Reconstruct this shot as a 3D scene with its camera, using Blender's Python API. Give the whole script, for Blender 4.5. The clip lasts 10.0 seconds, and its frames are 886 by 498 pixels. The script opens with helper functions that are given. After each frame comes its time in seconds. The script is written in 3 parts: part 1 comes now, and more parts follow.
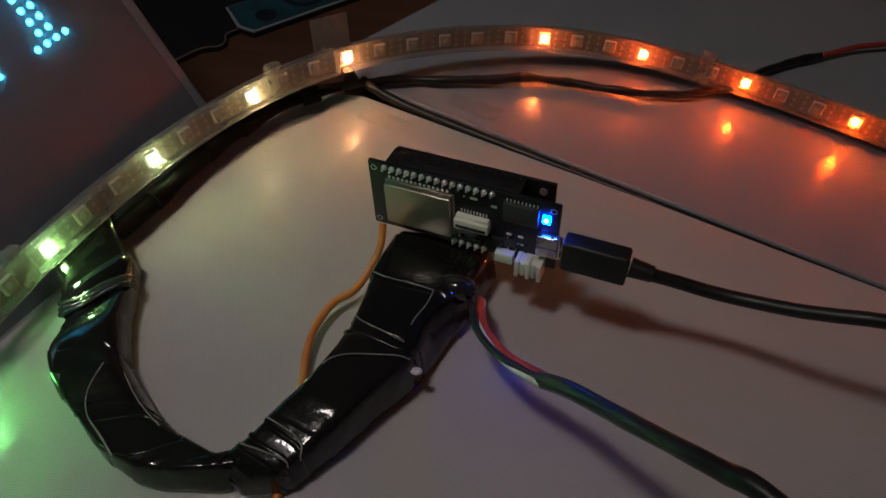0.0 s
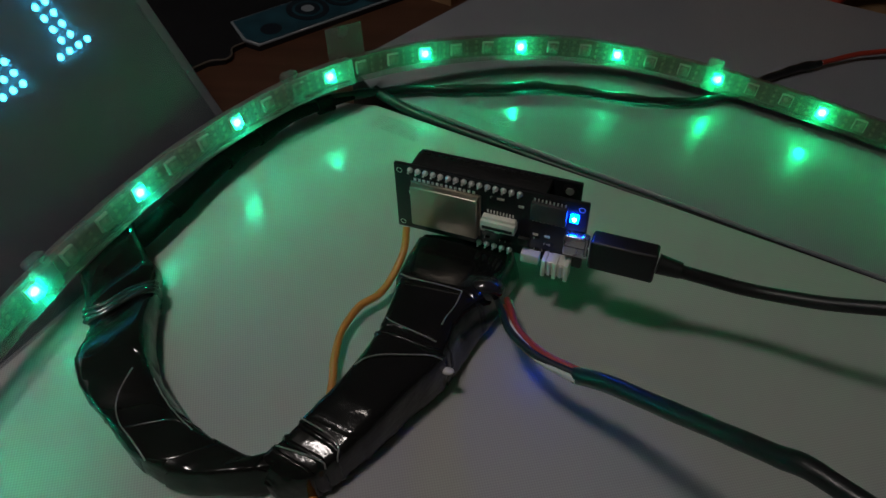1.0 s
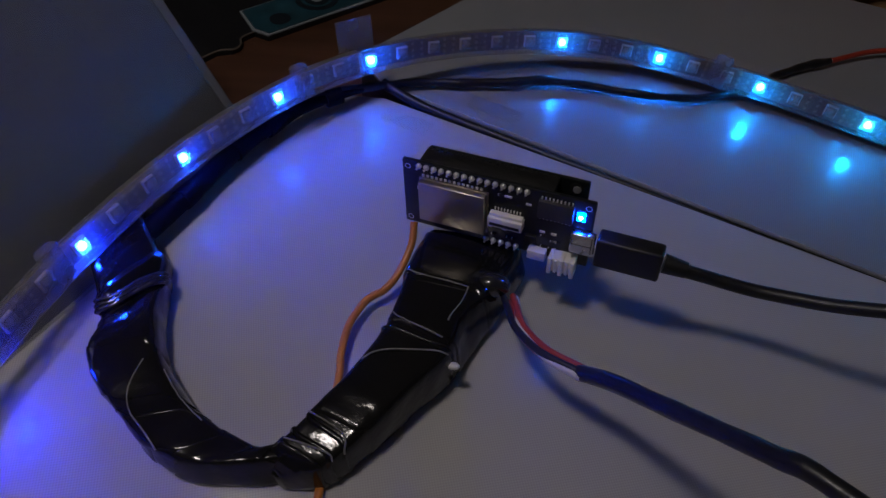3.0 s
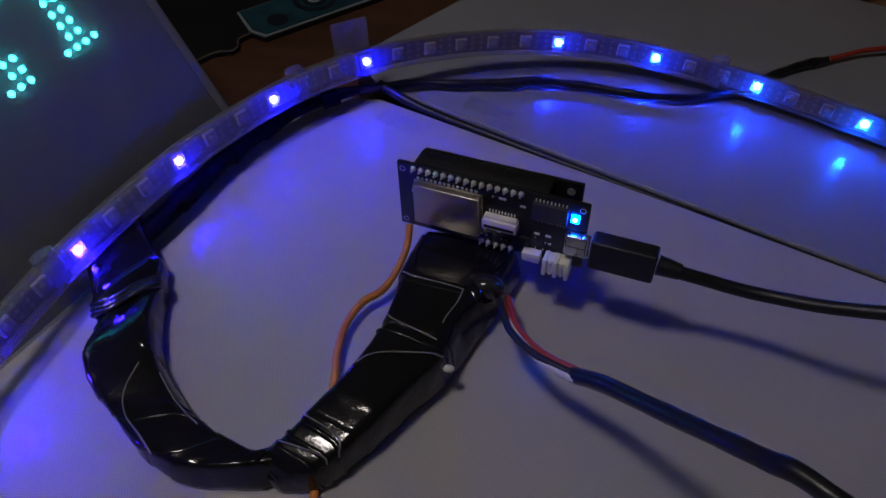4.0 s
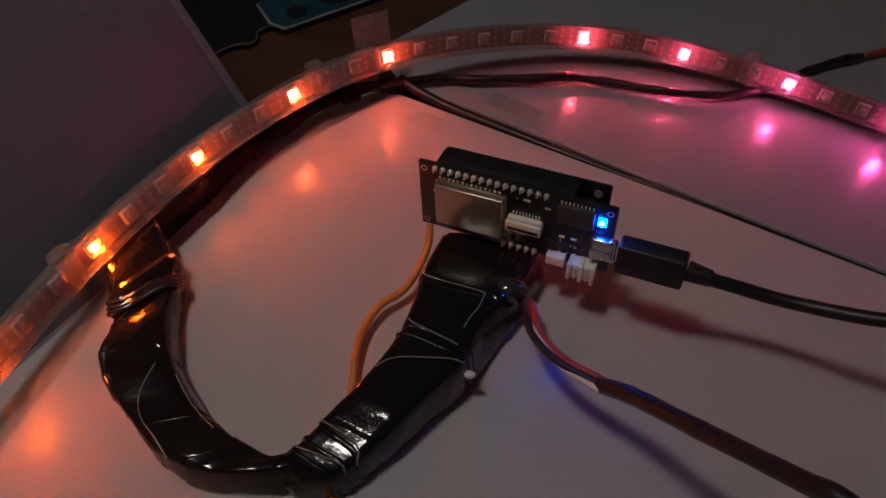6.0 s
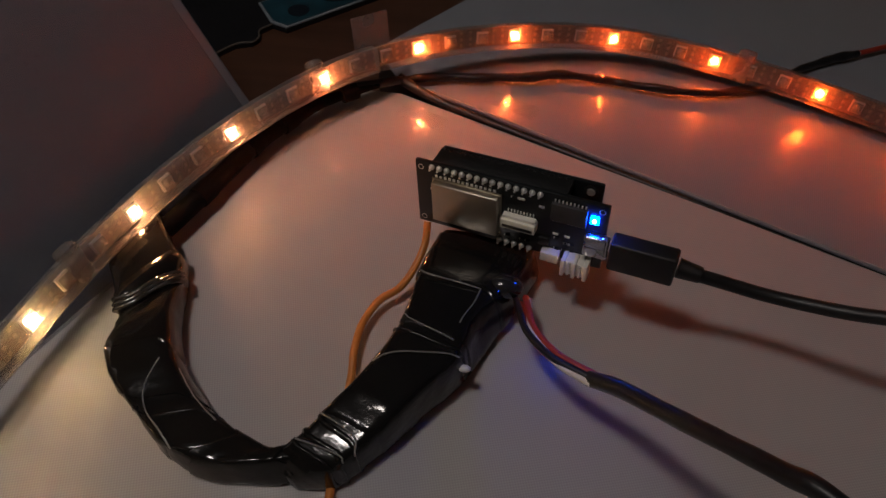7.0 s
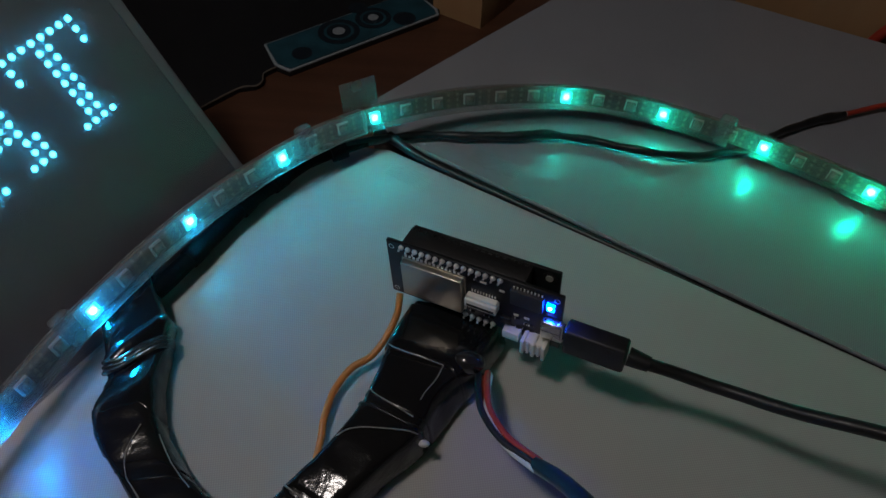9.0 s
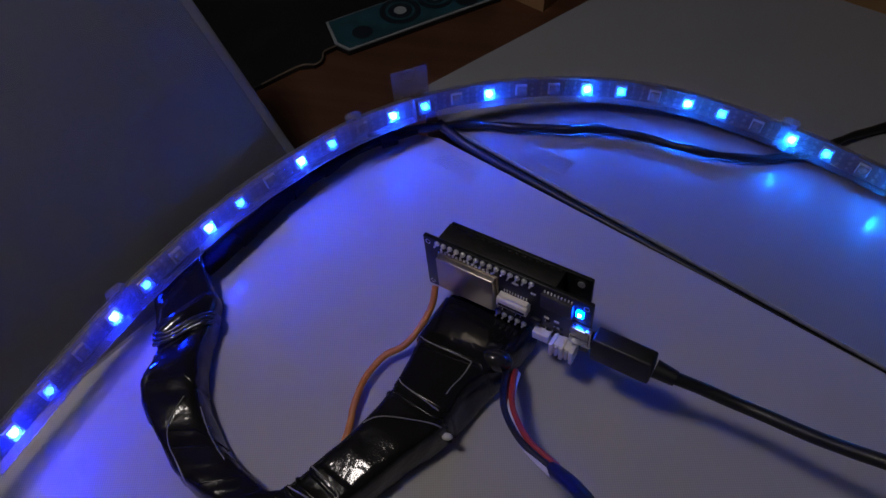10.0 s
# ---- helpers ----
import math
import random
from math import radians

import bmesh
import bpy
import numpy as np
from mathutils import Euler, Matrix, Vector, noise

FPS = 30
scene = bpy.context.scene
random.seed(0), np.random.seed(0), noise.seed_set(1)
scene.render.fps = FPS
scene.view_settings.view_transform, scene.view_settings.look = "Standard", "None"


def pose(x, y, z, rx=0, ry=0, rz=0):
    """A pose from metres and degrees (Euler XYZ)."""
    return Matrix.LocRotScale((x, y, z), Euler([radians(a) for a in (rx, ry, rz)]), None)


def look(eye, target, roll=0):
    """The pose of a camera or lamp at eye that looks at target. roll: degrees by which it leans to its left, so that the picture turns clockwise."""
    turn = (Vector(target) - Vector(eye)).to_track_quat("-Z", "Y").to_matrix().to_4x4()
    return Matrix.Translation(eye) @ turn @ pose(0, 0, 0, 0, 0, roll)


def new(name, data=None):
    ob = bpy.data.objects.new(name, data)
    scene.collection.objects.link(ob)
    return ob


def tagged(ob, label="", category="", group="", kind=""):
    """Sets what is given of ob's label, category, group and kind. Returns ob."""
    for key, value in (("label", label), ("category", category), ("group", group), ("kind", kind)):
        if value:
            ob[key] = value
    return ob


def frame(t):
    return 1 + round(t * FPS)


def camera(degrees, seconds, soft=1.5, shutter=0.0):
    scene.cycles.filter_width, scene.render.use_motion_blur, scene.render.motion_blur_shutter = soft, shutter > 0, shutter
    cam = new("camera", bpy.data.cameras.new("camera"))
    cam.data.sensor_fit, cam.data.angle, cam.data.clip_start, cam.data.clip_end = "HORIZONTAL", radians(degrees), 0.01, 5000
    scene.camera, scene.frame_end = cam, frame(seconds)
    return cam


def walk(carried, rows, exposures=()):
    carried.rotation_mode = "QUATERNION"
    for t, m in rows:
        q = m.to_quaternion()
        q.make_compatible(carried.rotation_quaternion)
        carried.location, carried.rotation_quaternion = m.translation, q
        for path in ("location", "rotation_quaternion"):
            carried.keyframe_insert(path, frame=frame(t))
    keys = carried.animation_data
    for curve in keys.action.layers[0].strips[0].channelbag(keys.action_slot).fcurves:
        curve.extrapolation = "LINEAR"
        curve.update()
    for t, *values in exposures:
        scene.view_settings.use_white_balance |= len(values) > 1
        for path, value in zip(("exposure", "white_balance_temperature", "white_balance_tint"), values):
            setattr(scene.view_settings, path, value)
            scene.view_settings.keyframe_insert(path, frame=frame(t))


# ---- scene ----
cam = camera(65.5, 10.0, soft=1.5)
PATH = [
    (0, (0.01399, 0.01686, 0.18325), (0.01570, 0.17951, -0.00660), 3.41),
    (0.5, (0.00794, 0.00621, 0.18013), (0.01280, 0.17299, -0.00605), 3.69),
    (1, (0.00115, 0.01156, 0.17959), (0.00844, 0.17990, -0.00509), 4.01),
    (1.5, (-0.00015, 0.00937, 0.17706), (0.00794, 0.17637, -0.00881), 4.89),
    (2, (-0.00210, 0.00913, 0.17956), (0.00506, 0.17455, -0.00775), 4.78),
    (2.5, (-0.00075, 0.01094, 0.18136), (0.00546, 0.17621, -0.00611), 4.61),
    (4, (0.00226, 0.01309, 0.18395), (0.00746, 0.17738, -0.00442), 4.06),
    (4.5, (0.00595, 0.01488, 0.18145), (0.00934, 0.17866, -0.00740), 3.33),
    (5, (0.00109, 0.01666, 0.18612), (0.00333, 0.17869, -0.00425), 3.53),
    (5.5, (0.00016, 0.01898, 0.18111), (0.00124, 0.18130, -0.00902), 3.56),
    (7, (0.00272, 0.01669, 0.18623), (0.00097, 0.17669, -0.00586), 2.85),
    (7.5, (0.00741, 0.01416, 0.18803), (0.00799, 0.17414, -0.00408), 2.78),
    (8, (0.00921, 0.01478, 0.18979), (0.01078, 0.17446, -0.00256), 2.65),
    (8.5, (0.00924, 0.02311, 0.20499), (0.01000, 0.18175, 0.01177), 2.71),
    (9, (0.01986, 0.03232, 0.21349), (0.00868, 0.18869, 0.01875), 1.58),
    (9.5, (0.03027, 0.03830, 0.22003), (0.00799, 0.18812, 0.02113), -0.47),
    (10, (0.02790, 0.03969, 0.22225), (-0.00455, 0.18312, 0.02008), -1.98),
]
walk(cam, [(t, look(eye, target, roll)) for t, eye, target, roll in PATH])

# ---- light: a dim room with one hanging lamp ----
world = bpy.data.worlds.new("night_room")
world.use_nodes = True
world.node_tree.nodes["Background"].inputs[0].default_value = (0.30, 0.36, 0.46, 1)
world.node_tree.nodes["Background"].inputs[1].default_value = 0.012
scene.world = world
LAMP_AT = (-0.17, 0.055, 0.65)
lamp_data = bpy.data.lights.new("pendant_lamp_light", "POINT")
lamp_data.shadow_soft_size, lamp_data.energy, lamp_data.color = 0.035, 1.8, (1.0, 0.93, 0.91)
lamp_ob = new("pendant_lamp_light", lamp_data)
lamp_ob.location = (LAMP_AT[0], LAMP_AT[1], LAMP_AT[2] - 0.08)
LED_POWER, MATRIX_POWER = 2000.0, 24.0


# ---- materials ----
def material(name, color, rough=0.5, metal=0.0, spec=0.5, vary=0.15, scale=60.0, bump=0.1, bump_scale=400.0, dist=0.0002, rough_vary=0.1):
    m = bpy.data.materials.new(name)
    m.use_nodes = True
    nt = m.node_tree
    b = nt.nodes["Principled BSDF"]
    co = nt.nodes.new("ShaderNodeTexCoord")
    n1 = nt.nodes.new("ShaderNodeTexNoise")
    n1.inputs["Scale"].default_value, n1.inputs["Detail"].default_value = scale, 6
    nt.links.new(co.outputs["Object"], n1.inputs["Vector"])
    ramp = nt.nodes.new("ShaderNodeMix")
    ramp.data_type = "RGBA"
    ramp.inputs["A"].default_value = (*[c * (1 - vary) for c in color], 1)
    ramp.inputs["B"].default_value = (*[min(1, c * (1 + vary)) for c in color], 1)
    nt.links.new(n1.outputs["Fac"], ramp.inputs["Factor"])
    nt.links.new(ramp.outputs["Result"], b.inputs["Base Color"])
    rr = nt.nodes.new("ShaderNodeMapRange")
    rr.inputs["To Min"].default_value, rr.inputs["To Max"].default_value = max(0.02, rough - rough_vary), min(1, rough + rough_vary)
    nt.links.new(n1.outputs["Fac"], rr.inputs["Value"])
    nt.links.new(rr.outputs["Result"], b.inputs["Roughness"])
    b.inputs["Metallic"].default_value = metal
    b.inputs["Specular IOR Level"].default_value = spec
    if bump:
        n2 = nt.nodes.new("ShaderNodeTexNoise")
        n2.inputs["Scale"].default_value, n2.inputs["Detail"].default_value = bump_scale, 4
        nt.links.new(co.outputs["Object"], n2.inputs["Vector"])
        bp = nt.nodes.new("ShaderNodeBump")
        bp.inputs["Strength"].default_value, bp.inputs["Distance"].default_value = bump, dist
        nt.links.new(n2.outputs["Fac"], bp.inputs["Height"])
        nt.links.new(bp.outputs["Normal"], b.inputs["Normal"])
    return m


def woven_grey(name, color, rough, turn, relief):
    """Grey sheet with a fine square emboss of about a millimetre, its hollows also shaded darker in colour, faint
    stains and specks.
    """
    m = material(name, color, rough, vary=0.10, scale=14, bump=0, rough_vary=0.015)
    nt = m.node_tree
    b = nt.nodes["Principled BSDF"]
    co = next(n for n in nt.nodes if n.type == "TEX_COORD")
    mp = nt.nodes.new("ShaderNodeMapping")
    mp.inputs["Rotation"].default_value[2] = radians(turn)
    nt.links.new(co.outputs["Object"], mp.inputs["Vector"])
    sep = nt.nodes.new("ShaderNodeSeparateXYZ")
    nt.links.new(mp.outputs["Vector"], sep.inputs[0])
    waves = []
    for axis in ("X", "Y"):
        k = nt.nodes.new("ShaderNodeMath")
        k.operation = "MULTIPLY"
        k.inputs[1].default_value = 2 * math.pi / 0.00105
        s = nt.nodes.new("ShaderNodeMath")
        s.operation = "SINE"
        nt.links.new(sep.outputs[axis], k.inputs[0])
        nt.links.new(k.outputs[0], s.inputs[0])
        waves.append(s)
    w = nt.nodes.new("ShaderNodeMath")
    w.operation = "MULTIPLY"
    nt.links.new(waves[0].outputs[0], w.inputs[0])
    nt.links.new(waves[1].outputs[0], w.inputs[1])
    # Relief shading put into the base colour: hollows darker, tops lighter.
    emboss_shade = nt.nodes.new("ShaderNodeMapRange")
    emboss_shade.inputs["From Min"].default_value, emboss_shade.inputs["From Max"].default_value = -1.0, 1.0
    emboss_shade.inputs["To Min"].default_value, emboss_shade.inputs["To Max"].default_value = 0.86, 1.10
    nt.links.new(w.outputs[0], emboss_shade.inputs["Value"])
    old = b.inputs["Base Color"].links[0].from_socket
    tint = nt.nodes.new("ShaderNodeVectorMath")
    tint.operation = "SCALE"
    nt.links.new(old, tint.inputs[0])
    nt.links.new(emboss_shade.outputs["Result"], tint.inputs["Scale"])
    nt.links.new(tint.outputs[0], b.inputs["Base Color"])
    bp = nt.nodes.new("ShaderNodeBump")
    bp.inputs["Strength"].default_value, bp.inputs["Distance"].default_value = relief, 0.00010
    nt.links.new(w.outputs[0], bp.inputs["Height"])
    grain = nt.nodes.new("ShaderNodeTexNoise")
    grain.inputs["Scale"].default_value, grain.inputs["Detail"].default_value = 900, 3
    nt.links.new(co.outputs["Object"], grain.inputs["Vector"])
    b2 = nt.nodes.new("ShaderNodeBump")
    b2.inputs["Strength"].default_value, b2.inputs["Distance"].default_value = 0.10, 0.0001
    nt.links.new(grain.outputs["Fac"], b2.inputs["Height"])
    nt.links.new(bp.outputs["Normal"], b2.inputs["Normal"])
    nt.links.new(b2.outputs["Normal"], b.inputs["Normal"])
    return m


def wood(name, dark, light, rough):
    m = material(name, light, rough, bump=0.15, bump_scale=120, dist=0.0004)
    nt = m.node_tree
    b = nt.nodes["Principled BSDF"]
    co = next(n for n in nt.nodes if n.type == "TEX_COORD")
    mp = nt.nodes.new("ShaderNodeMapping")
    mp.inputs["Scale"].default_value = (3, 40, 3)
    nt.links.new(co.outputs["Object"], mp.inputs["Vector"])
    n = nt.nodes.new("ShaderNodeTexNoise")
    n.inputs["Scale"].default_value, n.inputs["Detail"].default_value = 3, 8
    nt.links.new(mp.outputs["Vector"], n.inputs["Vector"])
    r = nt.nodes.new("ShaderNodeMix")
    r.data_type = "RGBA"
    r.inputs["A"].default_value, r.inputs["B"].default_value = (*dark, 1), (*light, 1)
    nt.links.new(n.outputs["Fac"], r.inputs["Factor"])
    nt.links.new(r.outputs["Result"], b.inputs["Base Color"])
    return m


def clear_plastic(name, tint, clear, milky=0.5, gloss=0.25):
    """Thin cloudy silicone: mostly see-through, a little milky, with a soft gloss."""
    m = bpy.data.materials.new(name)
    m.use_nodes = True
    nt = m.node_tree
    nt.nodes.remove(nt.nodes["Principled BSDF"])
    out = nt.nodes["Material Output"]
    tr = nt.nodes.new("ShaderNodeBsdfTransparent")
    tr.inputs[0].default_value = (*[0.6 + 0.4 * c for c in tint], 1)
    tl = nt.nodes.new("ShaderNodeBsdfTranslucent")
    tl.inputs[0].default_value = (*tint, 1)
    df = nt.nodes.new("ShaderNodeBsdfDiffuse")
    df.inputs[0].default_value = (*tint, 1)
    mk = nt.nodes.new("ShaderNodeMixShader")
    mk.inputs[0].default_value = milky
    nt.links.new(tl.outputs[0], mk.inputs[1])
    nt.links.new(df.outputs[0], mk.inputs[2])
    mx = nt.nodes.new("ShaderNodeMixShader")
    cloud = nt.nodes.new("ShaderNodeTexNoise")
    cloud.inputs["Scale"].default_value = 130
    co = nt.nodes.new("ShaderNodeTexCoord")
    nt.links.new(co.outputs["Object"], cloud.inputs["Vector"])
    mr = nt.nodes.new("ShaderNodeMapRange")
    mr.inputs["To Min"].default_value, mr.inputs["To Max"].default_value = (1 - clear) * 0.6, (1 - clear) * 1.4
    nt.links.new(cloud.outputs["Fac"], mr.inputs["Value"])
    nt.links.new(mr.outputs["Result"], mx.inputs[0])
    nt.links.new(tr.outputs[0], mx.inputs[1])
    nt.links.new(mk.outputs[0], mx.inputs[2])
    gl = nt.nodes.new("ShaderNodeBsdfGlossy")
    gl.inputs["Roughness"].default_value = gloss
    lw = nt.nodes.new("ShaderNodeLayerWeight")
    edge = nt.nodes.new("ShaderNodeMath")
    edge.operation = "POWER"
    edge.inputs[1].default_value = 4.0
    nt.links.new(lw.outputs["Facing"], edge.inputs[0])
    fr = nt.nodes.new("ShaderNodeMapRange")
    fr.inputs["To Min"].default_value, fr.inputs["To Max"].default_value = 0.04, 0.7
    nt.links.new(edge.outputs[0], fr.inputs["Value"])
    fin = nt.nodes.new("ShaderNodeMixShader")
    nt.links.new(fr.outputs["Result"], fin.inputs[0])
    nt.links.new(mx.outputs[0], fin.inputs[1])
    nt.links.new(gl.outputs[0], fin.inputs[2])
    nt.links.new(fin.outputs[0], out.inputs["Surface"])
    return m


def glow(name, color, strength):
    m = bpy.data.materials.new(name)
    m.use_nodes = True
    b = m.node_tree.nodes["Principled BSDF"]
    b.inputs["Base Color"].default_value = (*color, 1)
    b.inputs["Emission Color"].default_value = (*color, 1)
    b.inputs["Emission Strength"].default_value = strength
    return m


def diode_glow(name, power, saturation, base):
    """Light of a colour diode. The diode's own heading sets the hue and its upright tilt how hard it is driven."""
    m = bpy.data.materials.new(name)
    m.use_nodes = True
    nt = m.node_tree
    b = nt.nodes["Principled BSDF"]
    b.inputs["Base Color"].default_value = (*base, 1)
    b.inputs["Roughness"].default_value = 0.9
    b.inputs["Specular IOR Level"].default_value = 0.1

    def axis(v):
        t = nt.nodes.new("ShaderNodeVectorTransform")
        t.vector_type, t.convert_from, t.convert_to = "VECTOR", "OBJECT", "WORLD"
        t.inputs[0].default_value = v
        s = nt.nodes.new("ShaderNodeSeparateXYZ")
        nt.links.new(t.outputs[0], s.inputs[0])
        return s

    def math_node(op, a, b_):
        n = nt.nodes.new("ShaderNodeMath")
        n.operation = op
        for socket, value in zip(n.inputs, (a, b_)):
            if isinstance(value, (int, float)):
                socket.default_value = value
            else:
                nt.links.new(value, socket)
        return n.outputs[0]

    head, up = axis((1, 0, 0)), axis((0, 0, 1))
    hue = math_node("FRACT", math_node("ADD", math_node("DIVIDE", math_node("ARCTAN2", head.outputs["Y"], head.outputs["X"]), 2 * math.pi), 1.0), 0.0)
    col = nt.nodes.new("ShaderNodeCombineColor")
    col.mode = "HSV"
    nt.links.new(hue, col.inputs[0])
    col.inputs[1].default_value, col.inputs[2].default_value = saturation, 1.0
    level = math_node("MAXIMUM", math_node("DIVIDE", math_node("SUBTRACT", up.outputs["Z"], 0.2), 0.8), 0.0)
    rgb = nt.nodes.new("ShaderNodeSeparateColor")
    nt.links.new(col.outputs[0], rgb.inputs[0])
    pale = nt.nodes.new("ShaderNodeCombineColor")
    nt.links.new(rgb.outputs[0], pale.inputs[0])
    nt.links.new(math_node("ADD", rgb.outputs[1], math_node("MULTIPLY", rgb.outputs[0], 0.075)), pale.inputs[1])
    nt.links.new(math_node("ADD", math_node("ADD", rgb.outputs[2], math_node("MULTIPLY", rgb.outputs[1], 0.15)), math_node("MULTIPLY", math_node("MINIMUM", rgb.outputs[0], rgb.outputs[1]), 0.35)), pale.inputs[2])
    nt.links.new(pale.outputs[0], b.inputs["Emission Color"])
    load = math_node("ADD", math_node("ADD", math_node("MULTIPLY", rgb.outputs[0], 1.0), math_node("MULTIPLY", rgb.outputs[1], 1.52)), math_node("MULTIPLY", rgb.outputs[2], 0.50))
    nt.links.new(math_node("DIVIDE", math_node("MULTIPLY", level, power), load), b.inputs["Emission Strength"])
    return m


M_NEAR = woven_grey("near_sheet", (0.46, 0.445, 0.44), 0.25, 33, 0.05)
M_FAR = woven_grey("far_sheet", (0.28, 0.285, 0.315), 0.25, -27, 0.05)
# Lighter grey for the painted edge highlight of the far sheet.
M_BEVEL_SHINE = material("bevel_shine", (0.33, 0.33, 0.34), 0.4, vary=0.2, scale=150, bump=0.1)
M_DESK = wood("brown_desk", (0.045, 0.018, 0.010), (0.13, 0.055, 0.030), 0.45)
M_CARD = wood("cardboard", (0.30, 0.17, 0.08), (0.42, 0.25, 0.12), 0.8)
M_WALL = material("dull_wall", (0.70, 0.68, 0.66), 0.9, scale=4, bump=0.1, bump_scale=60)
M_TAPE = material("black_vinyl_tape", (0.010, 0.0095, 0.009), 0.13, spec=0.5, vary=0.4, scale=90, bump=0.35, bump_scale=110, dist=0.0013, rough_vary=0.05)
# Pale grey stands in for light caught along the tape edges.
M_TAPE_SHINE = material("painted_tape_shine", (0.22, 0.21, 0.20), 0.35, vary=0.5, scale=300, bump=0)
M_GLOSS = material("stretched_tape", (0.020, 0.019, 0.018), 0.17, spec=1.0, vary=0.3, scale=90, bump=0.3, bump_scale=260, dist=0.0008, rough_vary=0.05)
M_RUBBER = material("black_rubber", (0.012, 0.012, 0.012), 0.42, vary=0.3, scale=200, bump=0.2, bump_scale=700)
M_SHEATH = material("black_heatshrink", (0.012, 0.012, 0.013), 0.32, vary=0.3, scale=150, bump=0.4, bump_scale=260, dist=0.0005)
M_PCB = material("black_solder_mask", (0.008, 0.010, 0.011), 0.35, vary=0.3, scale=300, bump=0.15, bump_scale=900)
M_PLASTIC = material("black_plastic", (0.010, 0.010, 0.010), 0.5, vary=0.3, scale=300, bump=0.2, bump_scale=900)
M_MATTE = material("dull_black_tape", (0.0045, 0.0045, 0.0045), 0.7, spec=0.06, vary=0.3, scale=150, bump=0.2, bump_scale=300)
M_CHIP = material("chip_resin", (0.045, 0.045, 0.047), 0.45, vary=0.2, scale=300, bump=0.1)
M_CAN = material("nickel_can", (0.50, 0.45, 0.37), 0.34, metal=1.0, vary=0.12, scale=110, bump=0.08, bump_scale=300)
M_SOLDER = material("solder", (0.90, 0.89, 0.86), 0.36, metal=0.75, vary=0.1, scale=500, bump=0)
M_STEEL = material("usb_steel", (0.62, 0.62, 0.62), 0.28, metal=1.0, vary=0.08, scale=200, bump=0)
M_CREAM = material("cream_nylon", (0.84, 0.81, 0.72), 0.45, vary=0.06, scale=300, bump=0.05)
M_ORANGE = material("orange_wire", (0.62, 0.22, 0.045), 0.40, vary=0.12, scale=200, bump=0.1)
M_RED = material("red_wire", (0.42, 0.045, 0.025), 0.40, vary=0.15, scale=200, bump=0.1)
M_WHITE = material("white_wire", (0.72, 0.70, 0.68), 0.40, vary=0.05, scale=200, bump=0.1)
M_SLEEVE = clear_plastic("silicone_sleeve", (0.62, 0.59, 0.54), 0.89, 0.65)
M_CLOUDY = clear_plastic("cloudy_sleeve", (0.62, 0.60, 0.57), 0.78, 0.80, 0.3)
M_LENS = clear_plastic("diode_lens", (0.80, 0.77, 0.70), 0.76, 0.4, 0.3)
M_TAB = clear_plastic("clear_tab", (0.55, 0.53, 0.51), 0.66)
M_HAZE = clear_plastic("hazy_film", (0.80, 0.81, 0.84), 0.90, 0.35, 0.35)
M_FILM = clear_plastic("clear_film", (1.0, 1.0, 1.0), 0.995, 0.5, 0.05)
M_FLEX = material("flex_ribbon", (0.13, 0.105, 0.085), 0.5, vary=0.25, scale=250, bump=0.1)
M_COPPER = material("tinned_copper", (0.26, 0.21, 0.16), 0.5, vary=0.2, scale=300, bump=0)
M_PACKAGE = material("led_housing", (0.52, 0.48, 0.44), 0.45, vary=0.05, scale=400, bump=0)
M_DIODE = diode_glow("colour_diode", LED_POWER, 0.998, (0.42, 0.39, 0.35))
M_DOT = diode_glow("matrix_diode", MATRIX_POWER, 0.96, (0.20, 0.205, 0.235))
M_DOT_OFF = material("unlit_diode", (0.17, 0.175, 0.20), 0.85, spec=0.1, vary=0.2, scale=500, bump=0)
M_PANEL = material("smoked_panel", (0.21, 0.215, 0.245), 0.40, vary=0.12, scale=25, bump=0.1, bump_scale=500)
M_BEZEL = material("panel_border", (0.20, 0.205, 0.23), 0.5, vary=0.10, scale=30, bump=0.1)
M_BLUE_LED = glow("blue_power_led", (0.0, 0.045, 1.0), 150.0)
M_BLUE_CORE = glow("blue_power_core", (0.10, 0.38, 1.0), 60.0)
M_LAMP = glow("lamp_diffuser", (1.0, 0.90, 0.80), 6.0)
M_MAT = material("black_print", (0.006, 0.006, 0.008), 0.5, vary=0.4, scale=60, bump=0.1)
M_STICKER = material("teal_print", (0.012, 0.060, 0.085), 0.4, vary=0.9, scale=70, bump=0, rough_vary=0.05)
M_PALE = material("pale_print", (0.27, 0.30, 0.33), 0.4, vary=0.15, scale=200, bump=0)
M_INK = material("dark_ink", (0.006, 0.012, 0.02), 0.4, vary=0.3, scale=200, bump=0)


# ---- mesh helpers ----
def part(name, bm, mat, parent=None, label="", smooth=True):
    me = bpy.data.meshes.new(name)
    bm.normal_update()
    bm.to_mesh(me)
    bm.free()
    me.materials.append(mat)
    if smooth:
        for p in me.polygons:
            p.use_smooth = True
        me.set_sharp_from_angle(angle=radians(38))
    ob = new(name, me)
    if parent is not None:
        ob.parent = parent
    return tagged(ob, label)


def thing(name, label, category, m=None, group="", kind=""):
    ob = new(name)
    ob.empty_display_size = 0.01
    if m is not None:
        ob.matrix_world = m
    return tagged(ob, label, category, group, kind)


